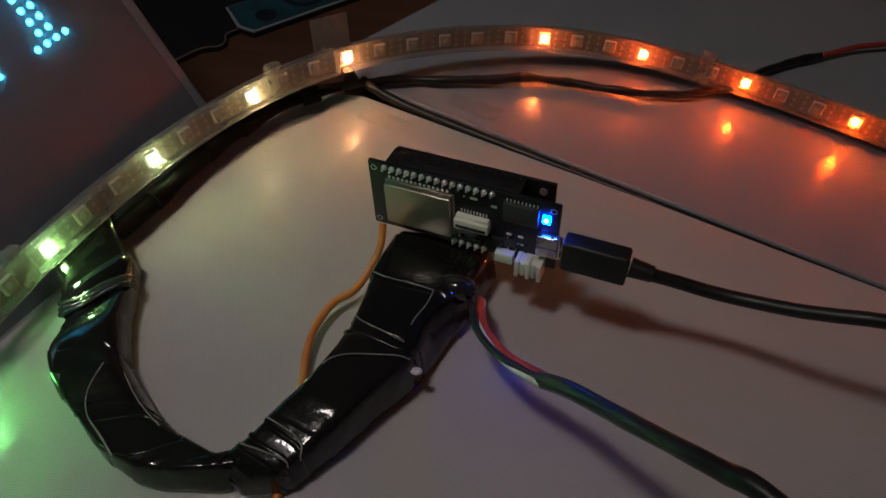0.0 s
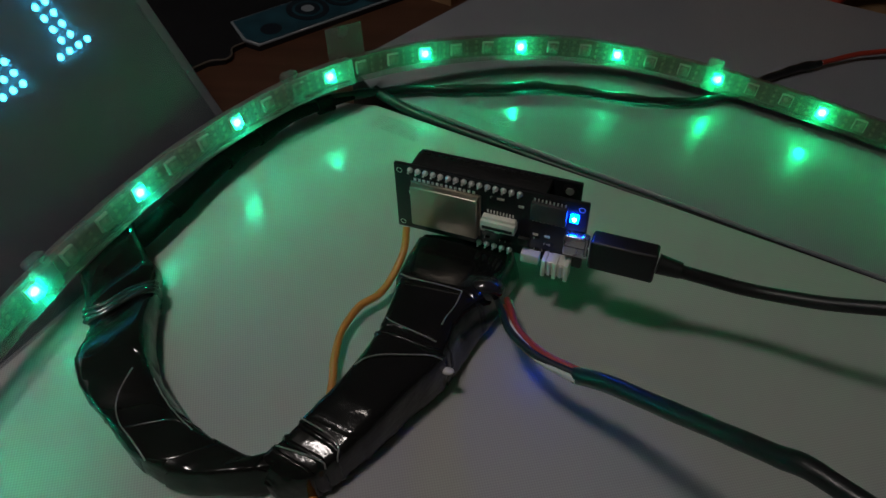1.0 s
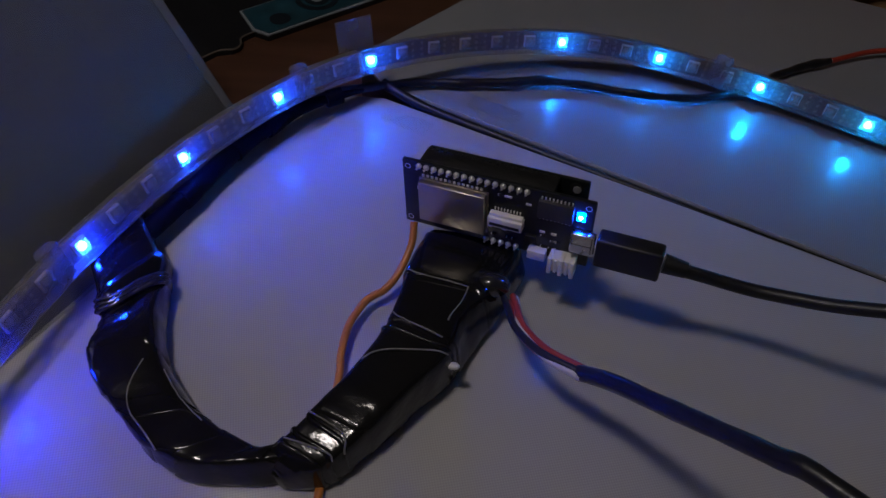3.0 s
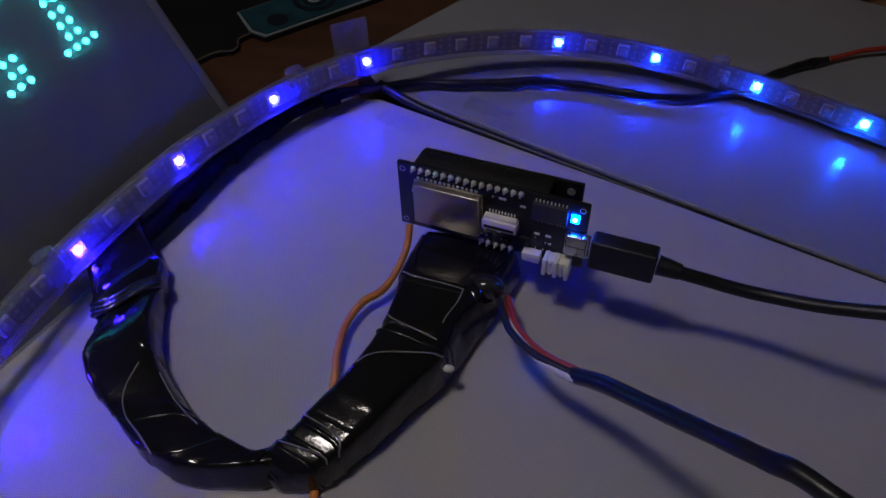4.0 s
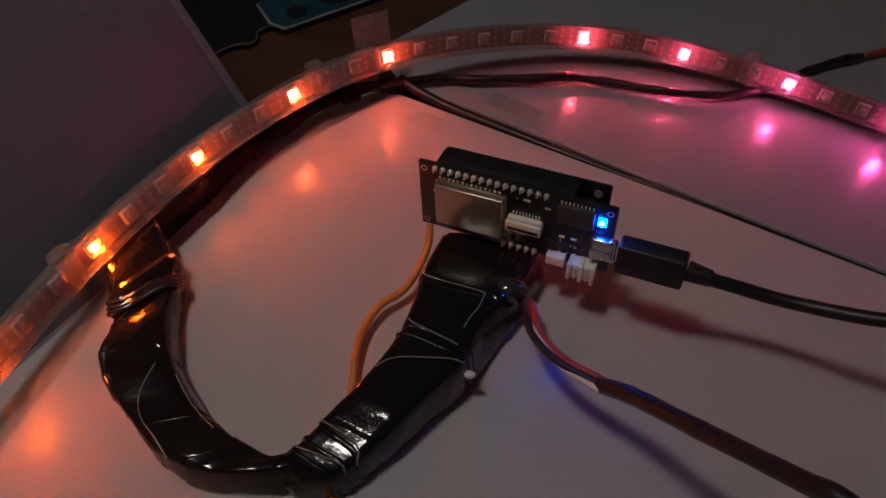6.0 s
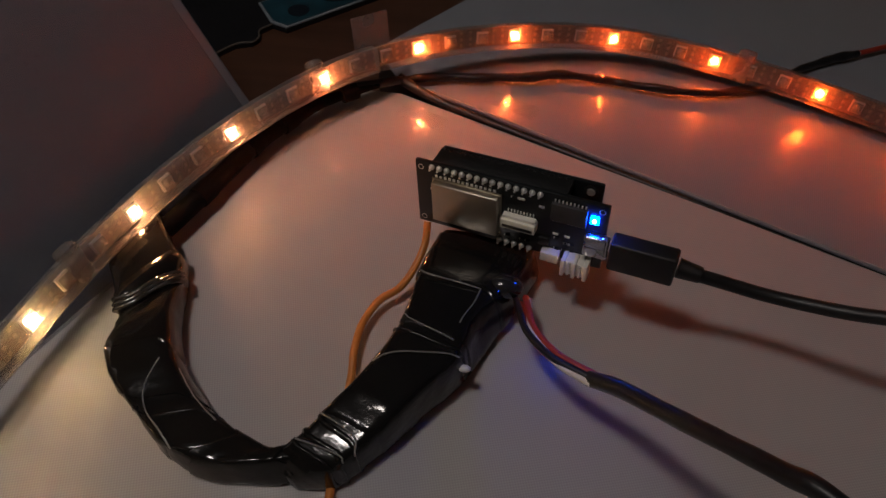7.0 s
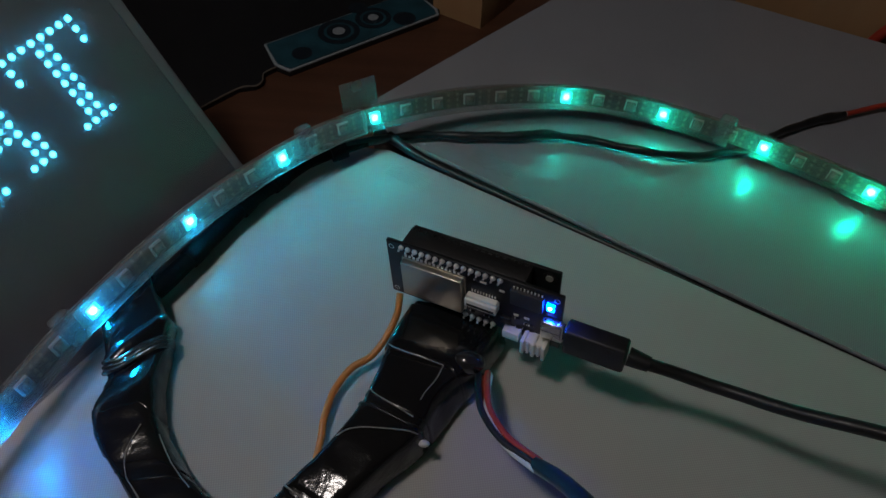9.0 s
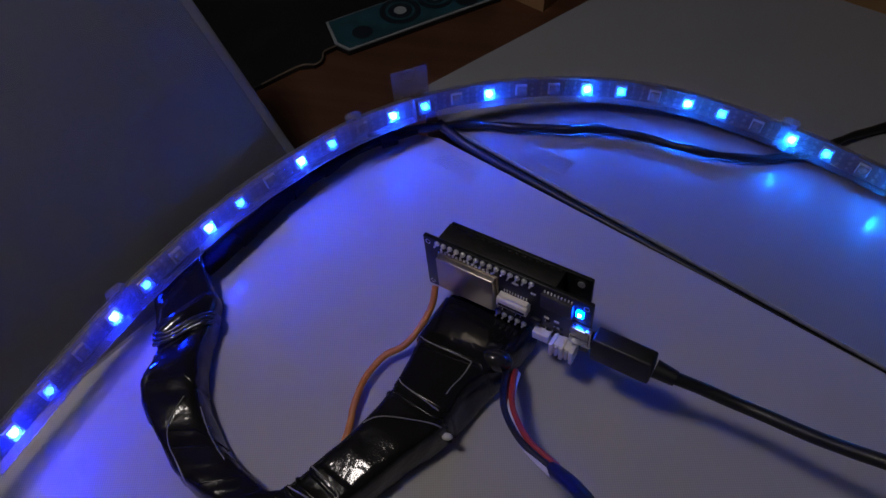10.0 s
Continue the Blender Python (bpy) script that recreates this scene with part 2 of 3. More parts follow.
def box(x0, x1, y0, y1, z0, z1, bevel=0.0, seg=2, bm=None):
    bm = bm or bmesh.new()
    g = bmesh.ops.create_cube(bm, size=1, matrix=Matrix.Translation(((x0 + x1) / 2, (y0 + y1) / 2, (z0 + z1) / 2)) @ Matrix.Diagonal((x1 - x0, y1 - y0, z1 - z0, 1)))
    if bevel:
        edges = list({e for v in g["verts"] for e in v.link_edges})
        bmesh.ops.bevel(bm, geom=edges, offset=bevel, segments=seg, affect="EDGES", profile=0.5)
    return bm


def prism(outline, z0, z1, bevel=0.0, seg=2):
    bm = bmesh.new()
    low = [bm.verts.new((x, y, z0)) for x, y in outline]
    high = [bm.verts.new((x, y, z1)) for x, y in outline]
    n = len(outline)
    bm.faces.new(list(reversed(low)))
    top = bm.faces.new(high)
    for i in range(n):
        bm.faces.new((low[i], low[(i + 1) % n], high[(i + 1) % n], high[i]))
    bmesh.ops.recalc_face_normals(bm, faces=bm.faces)
    if bevel:
        bmesh.ops.bevel(bm, geom=list(top.edges), offset=bevel, segments=seg, affect="EDGES", profile=0.5)
    return bm


def ball(r, at=(0, 0, 0), squash=(1, 1, 1), sub=2, bm=None):
    bm = bm or bmesh.new()
    bmesh.ops.create_icosphere(bm, subdivisions=sub, radius=r, matrix=Matrix.Translation(at) @ Matrix.Diagonal((*squash, 1)))
    return bm


def rod(p, q, r, seg=12, r2=None, bm=None):
    bm = bm or bmesh.new()
    p, q = Vector(p), Vector(q)
    m = Matrix.Translation((p + q) / 2) @ (q - p).to_track_quat("Z", "Y").to_matrix().to_4x4()
    bmesh.ops.create_cone(bm, cap_ends=True, segments=seg, radius1=r, radius2=r if r2 is None else r2, depth=(q - p).length, matrix=m)
    return bm


def spline(points, steps):
    """Points on a smooth curve through the given ones."""
    pts = [Vector(p) for p in points]
    pts = [pts[0] * 2 - pts[1], *pts, pts[-1] * 2 - pts[-2]]
    out = []
    for i in range(1, len(pts) - 2):
        a, b, c, d = pts[i - 1:i + 3]
        for k in range(steps):
            t = k / steps
            out.append(0.5 * (2 * b + (c - a) * t + (2 * a - 5 * b + 4 * c - d) * t * t + (3 * b - a - 3 * c + d) * t ** 3))
    return out + [pts[-2]]


def sweep(path, section, up=Vector((0, 0, 1)), close=True):
    """A skin over rings: section(k) gives the ring at step k as (across, upward) pairs."""
    bm = bmesh.new()
    rings = []
    n = len(path)
    for k, p in enumerate(path):
        t = (path[min(k + 1, n - 1)] - path[max(k - 1, 0)]).normalized()
        side = t.cross(up).normalized()
        rise = side.cross(t)
        rings.append([bm.verts.new(p + side * a + rise * b) for a, b in section(k)])
    m = len(rings[0])
    for r, s in zip(rings, rings[1:]):
        for i in range(m):
            bm.faces.new((r[i], r[(i + 1) % m], s[(i + 1) % m], s[i]))
    if close:
        bm.faces.new(rings[0])
        bm.faces.new(list(reversed(rings[-1])))
    bmesh.ops.recalc_face_normals(bm, faces=bm.faces)
    return bm


def circle(r, n=12):
    return [(r * math.cos(2 * math.pi * i / n), r * math.sin(2 * math.pi * i / n)) for i in range(n)]


def cord(points, r, steps=10, wobble=0.0, n=12, knots=0.0):
    """A round wire or cable through the points, a little uneven along its length."""
    path = spline(points, steps)
    if wobble:
        path = [p + wobble * noise.noise_vector(p * 55) for p in path]

    def ring(k):
        f = 1 + knots * noise.noise(path[k] * 150)
        return circle(r * f, n)
    return sweep(path, ring)


# ---- the room and the desk ----
DESK_Z = -0.030


def room():
    floor = tagged(part("floor", box(-2.2, 2.2, -1.8, 2.4, -0.83, -0.78), M_WALL), "dull dark floor below the desk", kind="structure")
    part_walls = (("wall_north", (-2.2, 2.2, 2.4, 2.5)), ("wall_south", (-2.2, 2.2, -1.9, -1.8)), ("wall_east", (2.2, 2.3, -1.9, 2.5)), ("wall_west", (-2.3, -2.2, -1.9, 2.5)))
    for name, (x0, x1, y0, y1) in part_walls:
        tagged(part(name, box(x0, x1, y0, y1, -0.83, 1.8), M_WALL), "plain wall of the dim room", kind="structure")
    tagged(part("ceiling", box(-2.3, 2.3, -1.9, 2.5, 1.8, 1.9), M_WALL), "plain ceiling of the dim room", kind="structure")
    lamp = thing("pendant_lamp", "small warm white lamp hanging from the ceiling", "lamp", pose(*LAMP_AT))
    part("lamp_base", rod((0, 0, 0.0), (0, 0, 0.06), 0.06, 40, 0.02), M_CREAM, lamp)
    part("diffuser", rod((0, 0, -0.02), (0, 0, 0.0), 0.05, 40), M_LAMP, lamp, "glowing round diffuser")
    part("cord", rod((0, 0, 0.06), (0, 0, 1.8 - LAMP_AT[2]), 0.003, 10), M_PLASTIC, lamp, "black hanging cord")
    desk = thing("desk", "dark brown wooden desk under the grey sheets", "desk", pose(0, 0.2, DESK_Z))
    part("tabletop", box(-0.75, 0.75, -0.35, 0.65, -0.03, 0, 0.003), M_DESK, desk)
    for x in (-0.7, 0.7):
        for y in (-0.3, 0.6):
            part("leg", box(x - 0.025, x + 0.025, y - 0.025, y + 0.025, -0.75, -0.03, 0.003), M_DESK, desk)


room()


def sheets():
    near = [(-0.30, -0.22), (0.34, -0.22), (0.42, 0.040), (0.100, 0.1995), (-0.0215, 0.2580), (-0.052, 0.2600), (-0.105, 0.172), (-0.175, 0.020)]
    far = [(-0.0225, 0.2670), (0.17, 0.1662), (0.42, 0.0408), (0.52, 0.24), (0.155, 0.402), (0.062, 0.402), (-0.036, 0.290)]
    for outline, mat, label in ((near, M_NEAR, "grey case top with a fine embossed grid"), (far, M_FAR, "bluish grey case top beside a dark gap")):
        case = thing("grey_case", label, "case", None, "grey cases")
        mid = Vector((sum(x for x, y in outline) / len(outline), sum(y for x, y in outline) / len(outline)))
        inner = [tuple(Vector(q) + (mid - Vector(q)).normalized() * 0.0008) for q in outline]
        part("body", prism(inner, DESK_Z, -0.0012), M_RUBBER, case, "black case body")
        part("top_sheet", prism(outline, -0.0012, 0.0, 0.0004, 2), mat, case, "grey top sheet", False)
        # Thin pale strip stands in for the highlight on this sheet's near edge.
        if mat is M_FAR:
            part("edge_highlight", prism([(-0.0220, 0.2673), (0.17, 0.1665), (0.42, 0.0411), (0.42, 0.0416), (0.17, 0.1670), (-0.0217, 0.2679)], 0.0, 0.0005, 0.0002, 1), M_BEVEL_SHINE, case, "pale strip painted as the edge's highlight")


sheets()


def clear_tapes():
    for x, y, turn, w in ((-0.0110, 0.2425, -27, 0.011), (0.0265, 0.2540, -27, 0.012)):
        t = thing("clear_tape", "small piece of glossy clear tape on the grey case", "tape", pose(x, y, 0.00025, 0, 0, turn), "clear tape pieces")
        film = box(-w, w, -0.0045, 0.0045, -0.0001, 0.00008)
        part("film", film, M_FILM, t, "", False)


clear_tapes()

# ---- the light strip ----
STRIP = [(-0.134, 0.032, 0.0185), (-0.1215, 0.091, 0.019), (-0.1050, 0.1495, 0.0190), (-0.0770, 0.2030, 0.0205), (-0.0380, 0.2463, 0.0210),
         (0.0125, 0.2742, 0.0185), (0.0700, 0.2838, 0.0155), (0.1270, 0.2700, 0.0125), (0.1800, 0.2430, 0.0110), (0.232, 0.209, 0.0105)]
FIRST, EACH = -16, 4
FINE = spline(STRIP, 24)
LEAN_BACK = 13.0


def strip_at(i):
    """Place and turn on the strip at diode number i: x along it, y up its face, z out of its face."""
    k = (i - FIRST) / EACH * 24
    a = min(max(int(k), 1), len(FINE) - 3)
    p = FINE[a].lerp(FINE[a + 1], k - a)
    t = (FINE[a + 2] - FINE[a - 1]).normalized()
    out = t.cross(Vector((0, 0, 1))).normalized()
    out = (out * math.cos(radians(LEAN_BACK)) + Vector((0, 0, 1)) * math.sin(radians(LEAN_BACK))).normalized()
    rise = out.cross(t).normalized()
    out = t.cross(rise)
    return Matrix(((t.x, rise.x, out.x, p.x), (t.y, rise.y, out.y, p.y), (t.z, rise.z, out.z, p.z), (0, 0, 0, 1)))


def strip_skin(outline, i0, i1, step, rough=0.0):
    bm = bmesh.new()
    rings = []
    i = i0
    while i <= i1 + 1e-6:
        m = strip_at(i)
        s = 1 + rough * noise.noise(Vector((i * 1.7, 0.3, 0)))
        rings.append([bm.verts.new(m @ Vector((0, y * s, z * s))) for y, z in outline])
        i += step
    n = len(outline)
    for r, s in zip(rings, rings[1:]):
        for k in range(n):
            bm.faces.new((r[k], r[(k + 1) % n], s[(k + 1) % n], s[k]))
    bm.faces.new(rings[0])
    bm.faces.new(list(reversed(rings[-1])))
    bmesh.ops.recalc_face_normals(bm, faces=bm.faces)
    return bm


def rounded(hw, hz0, hz1, r, n=4):
    pts = []
    for cy, cz, a0 in ((hw - r, hz1 - r, 0), (-(hw - r), hz1 - r, 90), (-(hw - r), hz0 + r, 180), (hw - r, hz0 + r, 270)):
        for k in range(n + 1):
            a = radians(a0 + 90 * k / n)
            pts.append((cy + r * math.cos(a), cz + r * math.sin(a)))
    return pts


DIODES = {}


def light_strip():
    strip = thing("led_strip", "colour light strip in a cloudy clear silicone sleeve", "light strip")
    part("ribbon", strip_skin(rounded(0.0041, -0.0029, -0.0016, 0.0001, 1), -15.6, 19.6, 0.25), M_FLEX, strip, "brown flexible circuit ribbon")
    for i0, i1, mat, label in ((-15.6, 0.65, M_CLOUDY, "cloudy silicone sleeve"), (0.75, 19.6, M_SLEEVE, "clearer silicone sleeve")):
        part("sleeve", strip_skin(rounded(0.0050, -0.0036, 0.0026, 0.0011, 3), i0, i1, 0.25 if i0 < 0 else 0.2513, 0.03), mat, strip, label)
    shell = box(-0.0025, 0.0025, -0.0025, 0.0025, -0.0016, -0.0003, 0.0003)
    pack_mesh = None
    pad_mesh = None
    lens_mesh = None
    ball_mesh = None
    for i in range(-15, 20):
        m = strip_at(i)
        if pack_mesh is None:
            pk = part("led_housing", shell, M_PACKAGE, strip, "square white diode housing")
            pack_mesh = pk.data
        else:
            pk = new("led_housing", pack_mesh)
            pk.parent = strip
        pk.matrix_basis = m
        if lens_mesh is None:
            lens = part("lens", box(-0.0021, 0.0021, -0.0021, 0.0021, -0.0003, 0.0007, 0.0002), M_LENS, strip, "milky square diode lens")
            lens_mesh = lens.data
        else:
            lens = new("lens", lens_mesh)
            lens.parent = strip
        lens.matrix_basis = m
        centre = m @ Vector((0, 0, -0.0011))
        if ball_mesh is None:
            d = part("diode", ball(0.0016, sub=3), M_DIODE, strip)
            ball_mesh = d.data
        else:
            d = new("diode", ball_mesh)
            d.parent = strip
        d.location = centre
        DIODES[i] = (d, centre)
        for side in (-0.36, 0.36):
            for y in (-0.0026, 0.0, 0.0026):
                q = strip_at(i + side)
                if pad_mesh is None:
                    pad = part("solder_pad", box(-0.0006, 0.0006, -0.0007, 0.0007, -0.0016, -0.0014, 0.0001, 1), M_COPPER, strip)
                    pad_mesh = pad.data
                elif i > -13:
                    pad = new("solder_pad", pad_mesh)
                    pad.parent = strip
                pad.matrix_basis = q @ pose(0, y, 0)
    for i in (-8.6, -1.15, 11.8):
        m = strip_at(i)
        bm = box(-0.0032, 0.0034, -0.0054, 0.0078, -0.0042, 0.0006, 0.0012, 2)
        for v in bm.verts:
            v.co += 0.0009 * noise.noise_vector(v.co * 320 + Vector((i, 0, 0)))
        clip = part("clip", bm, M_TAB, strip, "lumpy clear plastic clip")
        clip.matrix_basis = m
    tab = thing("clear_tab", "square tab of cloudy clear tape behind the strip", "tape")
    m = strip_at(0.75)
    bm = box(-0.0085, 0.0075, 0.0045, 0.0170, -0.0042, -0.0038, 0.0002, 1)
    part("tab_film", bm, M_TAB, tab)
    tab.matrix_world = m


light_strip()


# ---- cables along the strip ----
GAP_LINE = [(-0.0225, 0.2625, 0.0045), (-0.0100, 0.2550, 0.0020), (0.0047, 0.2480, 0.0002), (0.0280, 0.2366, -0.0004), (0.0500, 0.2256, -0.0008), (0.0830, 0.2091, -0.0010),
            (0.1100, 0.1953, -0.0012), (0.1500, 0.1750, -0.0016), (0.1900, 0.1550, -0.0022)]


def cables():
    k = thing("black_cable", "thin black taped cable running below the light strip", "cable")
    pts = [(0.189, 0.303, 0.003), (0.165, 0.292, 0.003), (0.1335, 0.2713, 0.004), (0.104, 0.2642, 0.004), (0.0843, 0.2674, 0.004), (0.067, 0.2712, 0.0035),
           (0.044, 0.2711, 0.0045), (0.0266, 0.268, 0.004), (-0.0082, 0.2650, 0.004), (-0.0295, 0.2565, 0.006), (-0.0410, 0.2490, 0.0085), (-0.0560, 0.2400, 0.0098)]
    part("jacket", cord(pts, 0.0019, 12, 0.0008, 10, 0.4), M_SHEATH, k)
    part("joint", rod((0.1885, 0.3028, 0.003), (0.1925, 0.3042, 0.003), 0.0011), M_SOLDER, k, "bare grey joint")
    part("red_lead", cord([(0.190, 0.3035, 0.003), (0.215, 0.312, 0.004), (0.250, 0.316, 0.006), (0.300, 0.310, 0.004)], 0.0013, 10, 0.0005), M_RED, k, "red lead")
    g = thing("gap_cable", "black cable lying in the gap between the cases", "cable")
    path = spline(GAP_LINE, 14)

    def thin(kk):
        f = 1 - 0.62 * min(1.0, kk / (len(path) - 1) * 1.15)
        return circle(0.0023 * f * (1 + 0.16 * noise.noise(path[kk] * 170)), 12)
    part("jacket", sweep(path, thin), M_RUBBER, g)
    b = thing("black_bundle", "black cable bundle tucked under the light strip", "cable")
    pts = [(-0.030, 0.2530, 0.0070), (-0.0410, 0.2460, 0.0080), (-0.0535, 0.2380, 0.0078), (-0.0630, 0.2270, 0.0076), (-0.0730, 0.2125, 0.0075), (-0.0850, 0.1860, 0.0074), (-0.0935, 0.1675, 0.0076), (-0.100, 0.156, 0.008)]

    def ring(kk):
        f = min(1.0, 0.25 + kk / 45)
        return [(x * f, z * f) for x, z in circle(0.0036, 14)]
    part("jacket", sweep(spline(pts, 12), ring), M_MATTE, b)
    for q in (1, 3, 4, 5):
        a, c = Vector(pts[q]), Vector(pts[q + 1])
        d = (c - a).normalized()
        part("tape_turn", rod(a - d * 0.003, a + d * 0.004, 0.0034 if q == 1 else 0.0039, 14, 0.0035 if q == 1 else 0.0041), M_MATTE, b)


cables()


# ---- taped arm and ribbon ----
class Wound:
    """A bundle wound in tape, lofted between an outer and an inner edge line.
    Stations: outer x, y, inner x, y, underside z, top z, 0..1 for which edge overhangs, and the slope of the sides."""

    def __init__(self, stations, seed, lump, square):
        v = [np.array(q if len(q) == 8 else (*q, 0.0035)) for q in stations]
        self.v = [2 * v[0] - v[1], *v, 2 * v[-1] - v[-2]]
        self.seed, self.lump, self.square = seed, lump, square

    def station(self, s):
        n = len(self.v) - 3
        f = min(max(s, 0.0), 1.0) * n
        i = min(int(f), n - 1)
        t = f - i
        a, b, c, d = self.v[i:i + 4]
        return 0.5 * (2 * b + (c - a) * t + (2 * a - 5 * b + 4 * c - d) * t * t + (3 * b - a - 3 * c + d) * t ** 3)

    def point(self, s, angle, puff=0.0):
        ox, oy, ix, iy, z0, z1, k, skirt = self.station(s)
        o, i = Vector((ox, oy, 0)), Vector((ix, iy, 0))
        w = (i - o).normalized()
        ob, ot = o + w * skirt * 0.5 * (1 - k), o + w * skirt * k
        it, ib = i - w * skirt * (1 - k), i - w * skirt * 0.5 * k
        c, d = math.cos(angle), math.sin(angle)
        p = math.copysign(abs(c) ** self.square, c)
        q = math.copysign(abs(d) ** (self.square + 0.18), d)
        low, high = ob.lerp(ib, (p + 1) / 2), ot.lerp(it, (p + 1) / 2)
        v = low.lerp(high, (q + 1) / 2)
        v.z = z0 + (z1 - z0) * (q + 1) / 2
        mid = (o + i) / 2
        mid.z = (z0 + z1) / 2
        g = self.lump * (noise.noise(v * 120 + Vector((self.seed, 0, 0))) + 0.5 * noise.noise(Vector((v.x * 420, v.y * 130, v.z * 420 + self.seed))))
        return v + (v - mid).normalized() * (g + puff)

    def skin(self, s0, s1, slant, puff, rings=30, ends=True, n=56, crease=False):
        bm = bmesh.new()
        rows = []
        for k in range(rings):
            f = k / (rings - 1)
            edge = 0.0 if (ends and k in (0, rings - 1)) else puff
            if ends and k in (0, rings - 1):
                f = 0.006 if k == 0 else 0.994
            if crease:
                edge = puff * math.sin(math.pi * f) ** 1.5
            row = []
            for j in range(n):
                a = 2 * math.pi * j / n
                s = s0 + (s1 - s0) * f + slant * math.cos(a) + 0.010 * noise.noise(Vector((math.cos(a) * 2, math.sin(a) * 2, self.seed + s0 * 30)))
                row.append(bm.verts.new(self.point(s, a, edge)))
            rows.append(row)
        for r0, r1 in zip(rows, rows[1:]):
            for j in range(n):
                bm.faces.new((r0[j], r0[(j + 1) % n], r1[(j + 1) % n], r1[j]))
        if not ends:
            bm.faces.new(rows[0])
            bm.faces.new(list(reversed(rows[-1])))
        bmesh.ops.recalc_face_normals(bm, faces=bm.faces)
        return bm


def on_surface(wound, knots, puff, shift=0.0):
    """Points over the wound surface through (station, angle) knots, evenly across its width."""
    def across(deg):
        c = math.cos(radians(deg))
        return math.copysign(abs(c) ** wound.square, c)
    line = spline([(s + shift, across(a), 0) for s, a in knots], 8)
    wide = [math.copysign(min(1.0, abs(p.y)) ** (1 / wound.square), p.y) for p in line]
    return [wound.point(p.x, math.acos(c), puff) for p, c in zip(line, wide)]


def taped_lead():
    t = thing("taped_lead", "thick lead wound in glossy black electrical tape", "taped cable")
    band = Wound([(-0.1140, 0.166, -0.1035, 0.186, 0.0085, 0.0135, 0, 0.001), (-0.1052, 0.1500, -0.0945, 0.1690, 0.0050, 0.0130, 0, 0.001), (-0.0963, 0.1315, -0.0825, 0.1500, 0.0006, 0.0105, 0, 0.001),
                  (-0.0946, 0.1185, -0.0785, 0.1322, 0.0006, 0.0138, 0, 0.0015), (-0.0908, 0.1094, -0.0725, 0.1172, 0.0006, 0.0128, 0, 0.0025), (-0.0821, 0.0999, -0.0643, 0.1077, 0.0006, 0.0112, 0.15),
                  (-0.0725, 0.0905, -0.0541, 0.0990, 0.0006, 0.0108, 0.5), (-0.0614, 0.0851, -0.0432, 0.0922, 0.0006, 0.0104, 1), (-0.0481, 0.0841, -0.0379, 0.0919, 0.0006, 0.0110, 1), (-0.0304, 0.0849, -0.0323, 0.0937, 0.0006, 0.0110, 1)], 1.0, 0.0005, 0.28)
    part("band", band.skin(0, 1, 0, 0, 120, False), M_TAPE, t)
    for s0, s1, slant, puff in ((0.02, 0.205, -0.012, 0.0010), (0.215, 0.40, 0.030, 0.0004), (0.38, 0.56, 0.060, 0.0007), (0.53, 0.74, 0.055, 0.0003), (0.72, 0.93, -0.03, 0.0006)):
        part("tape_turn", band.skin(s0, s1, slant, puff), M_TAPE, t)
    for s0, s1, slant, puff in ((0.170, 0.225, 0.002, 0.0021), (0.228, 0.262, -0.012, 0.0009), (0.42, 0.432, 0.06, 0.0005), (0.60, 0.612, 0.055, 0.0005)):
        part("tape_crease", band.skin(s0, s1, slant, puff, 9, True, 56, True), M_TAPE, t)
    arm = Wound([(-0.0450, 0.0905, -0.0340, 0.0838, 0.0006, 0.0060, 0, 0.0015), (-0.0375, 0.0915, -0.0225, 0.0850, 0.0006, 0.0120, 0, 0.0015), (-0.0286, 0.1012, -0.0120, 0.0940, 0.0006, 0.0155, 0, 0.0015), (-0.0198, 0.1119, -0.0015, 0.1058, 0.0006, 0.0175, 0, 0.0015), (-0.0116, 0.1267, 0.0095, 0.1172, 0.0006, 0.0182, 0, 0.0022),
                 (-0.0079, 0.1391, 0.0172, 0.1290, 0.0006, 0.0187, 0, 0.0055), (-0.0063, 0.1493, 0.0255, 0.1435, 0.0006, 0.0187, 0, 0.0035), (-0.0027, 0.1600, 0.0328, 0.1565, 0.0006, 0.0170, 0, 0.004), (0.000, 0.168, 0.0345, 0.163, 0.0006, 0.0158, 0, 0.004)], 7.0, 0.0004, 0.26)
    part("arm", arm.skin(0, 1, 0, 0, 120, False), M_TAPE, t)
    for s0, s1, slant, puff in ((0.02, 0.145, -0.020, 0.0005), (0.24, 0.505, 0.012, 0.0004), (0.53, 0.70, 0.010, 0.0004), (0.71, 0.97, -0.018, 0.0008)):
        part("tape_turn", arm.skin(s0, s1, slant, puff), M_TAPE, t)
    for s0, s1, slant, puff in ((0.125, 0.142, -0.022, 0.0006), (0.160, 0.178, -0.026, 0.0007), (0.205, 0.220, -0.028, 0.0005), (0.50, 0.512, 0.012, 0.0005), (0.705, 0.722, -0.018, 0.0008)):
        part("tape_crease", arm.skin(s0, s1, slant, puff, 9, True, 56, True), M_TAPE, t)
    # Thin pale cords paint the shine along the arm's tape edges.
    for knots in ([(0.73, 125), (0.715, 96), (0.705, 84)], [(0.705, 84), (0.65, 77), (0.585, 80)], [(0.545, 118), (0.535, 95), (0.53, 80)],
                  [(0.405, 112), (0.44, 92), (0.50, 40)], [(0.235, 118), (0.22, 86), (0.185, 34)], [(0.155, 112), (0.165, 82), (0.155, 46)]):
        part("wrap_shine", cord(on_surface(arm, knots, 0.0009), 0.00024, 1, 0.0001, 6, 0.3), M_TAPE_SHINE, t, "tape edge painted pale as if catching light")
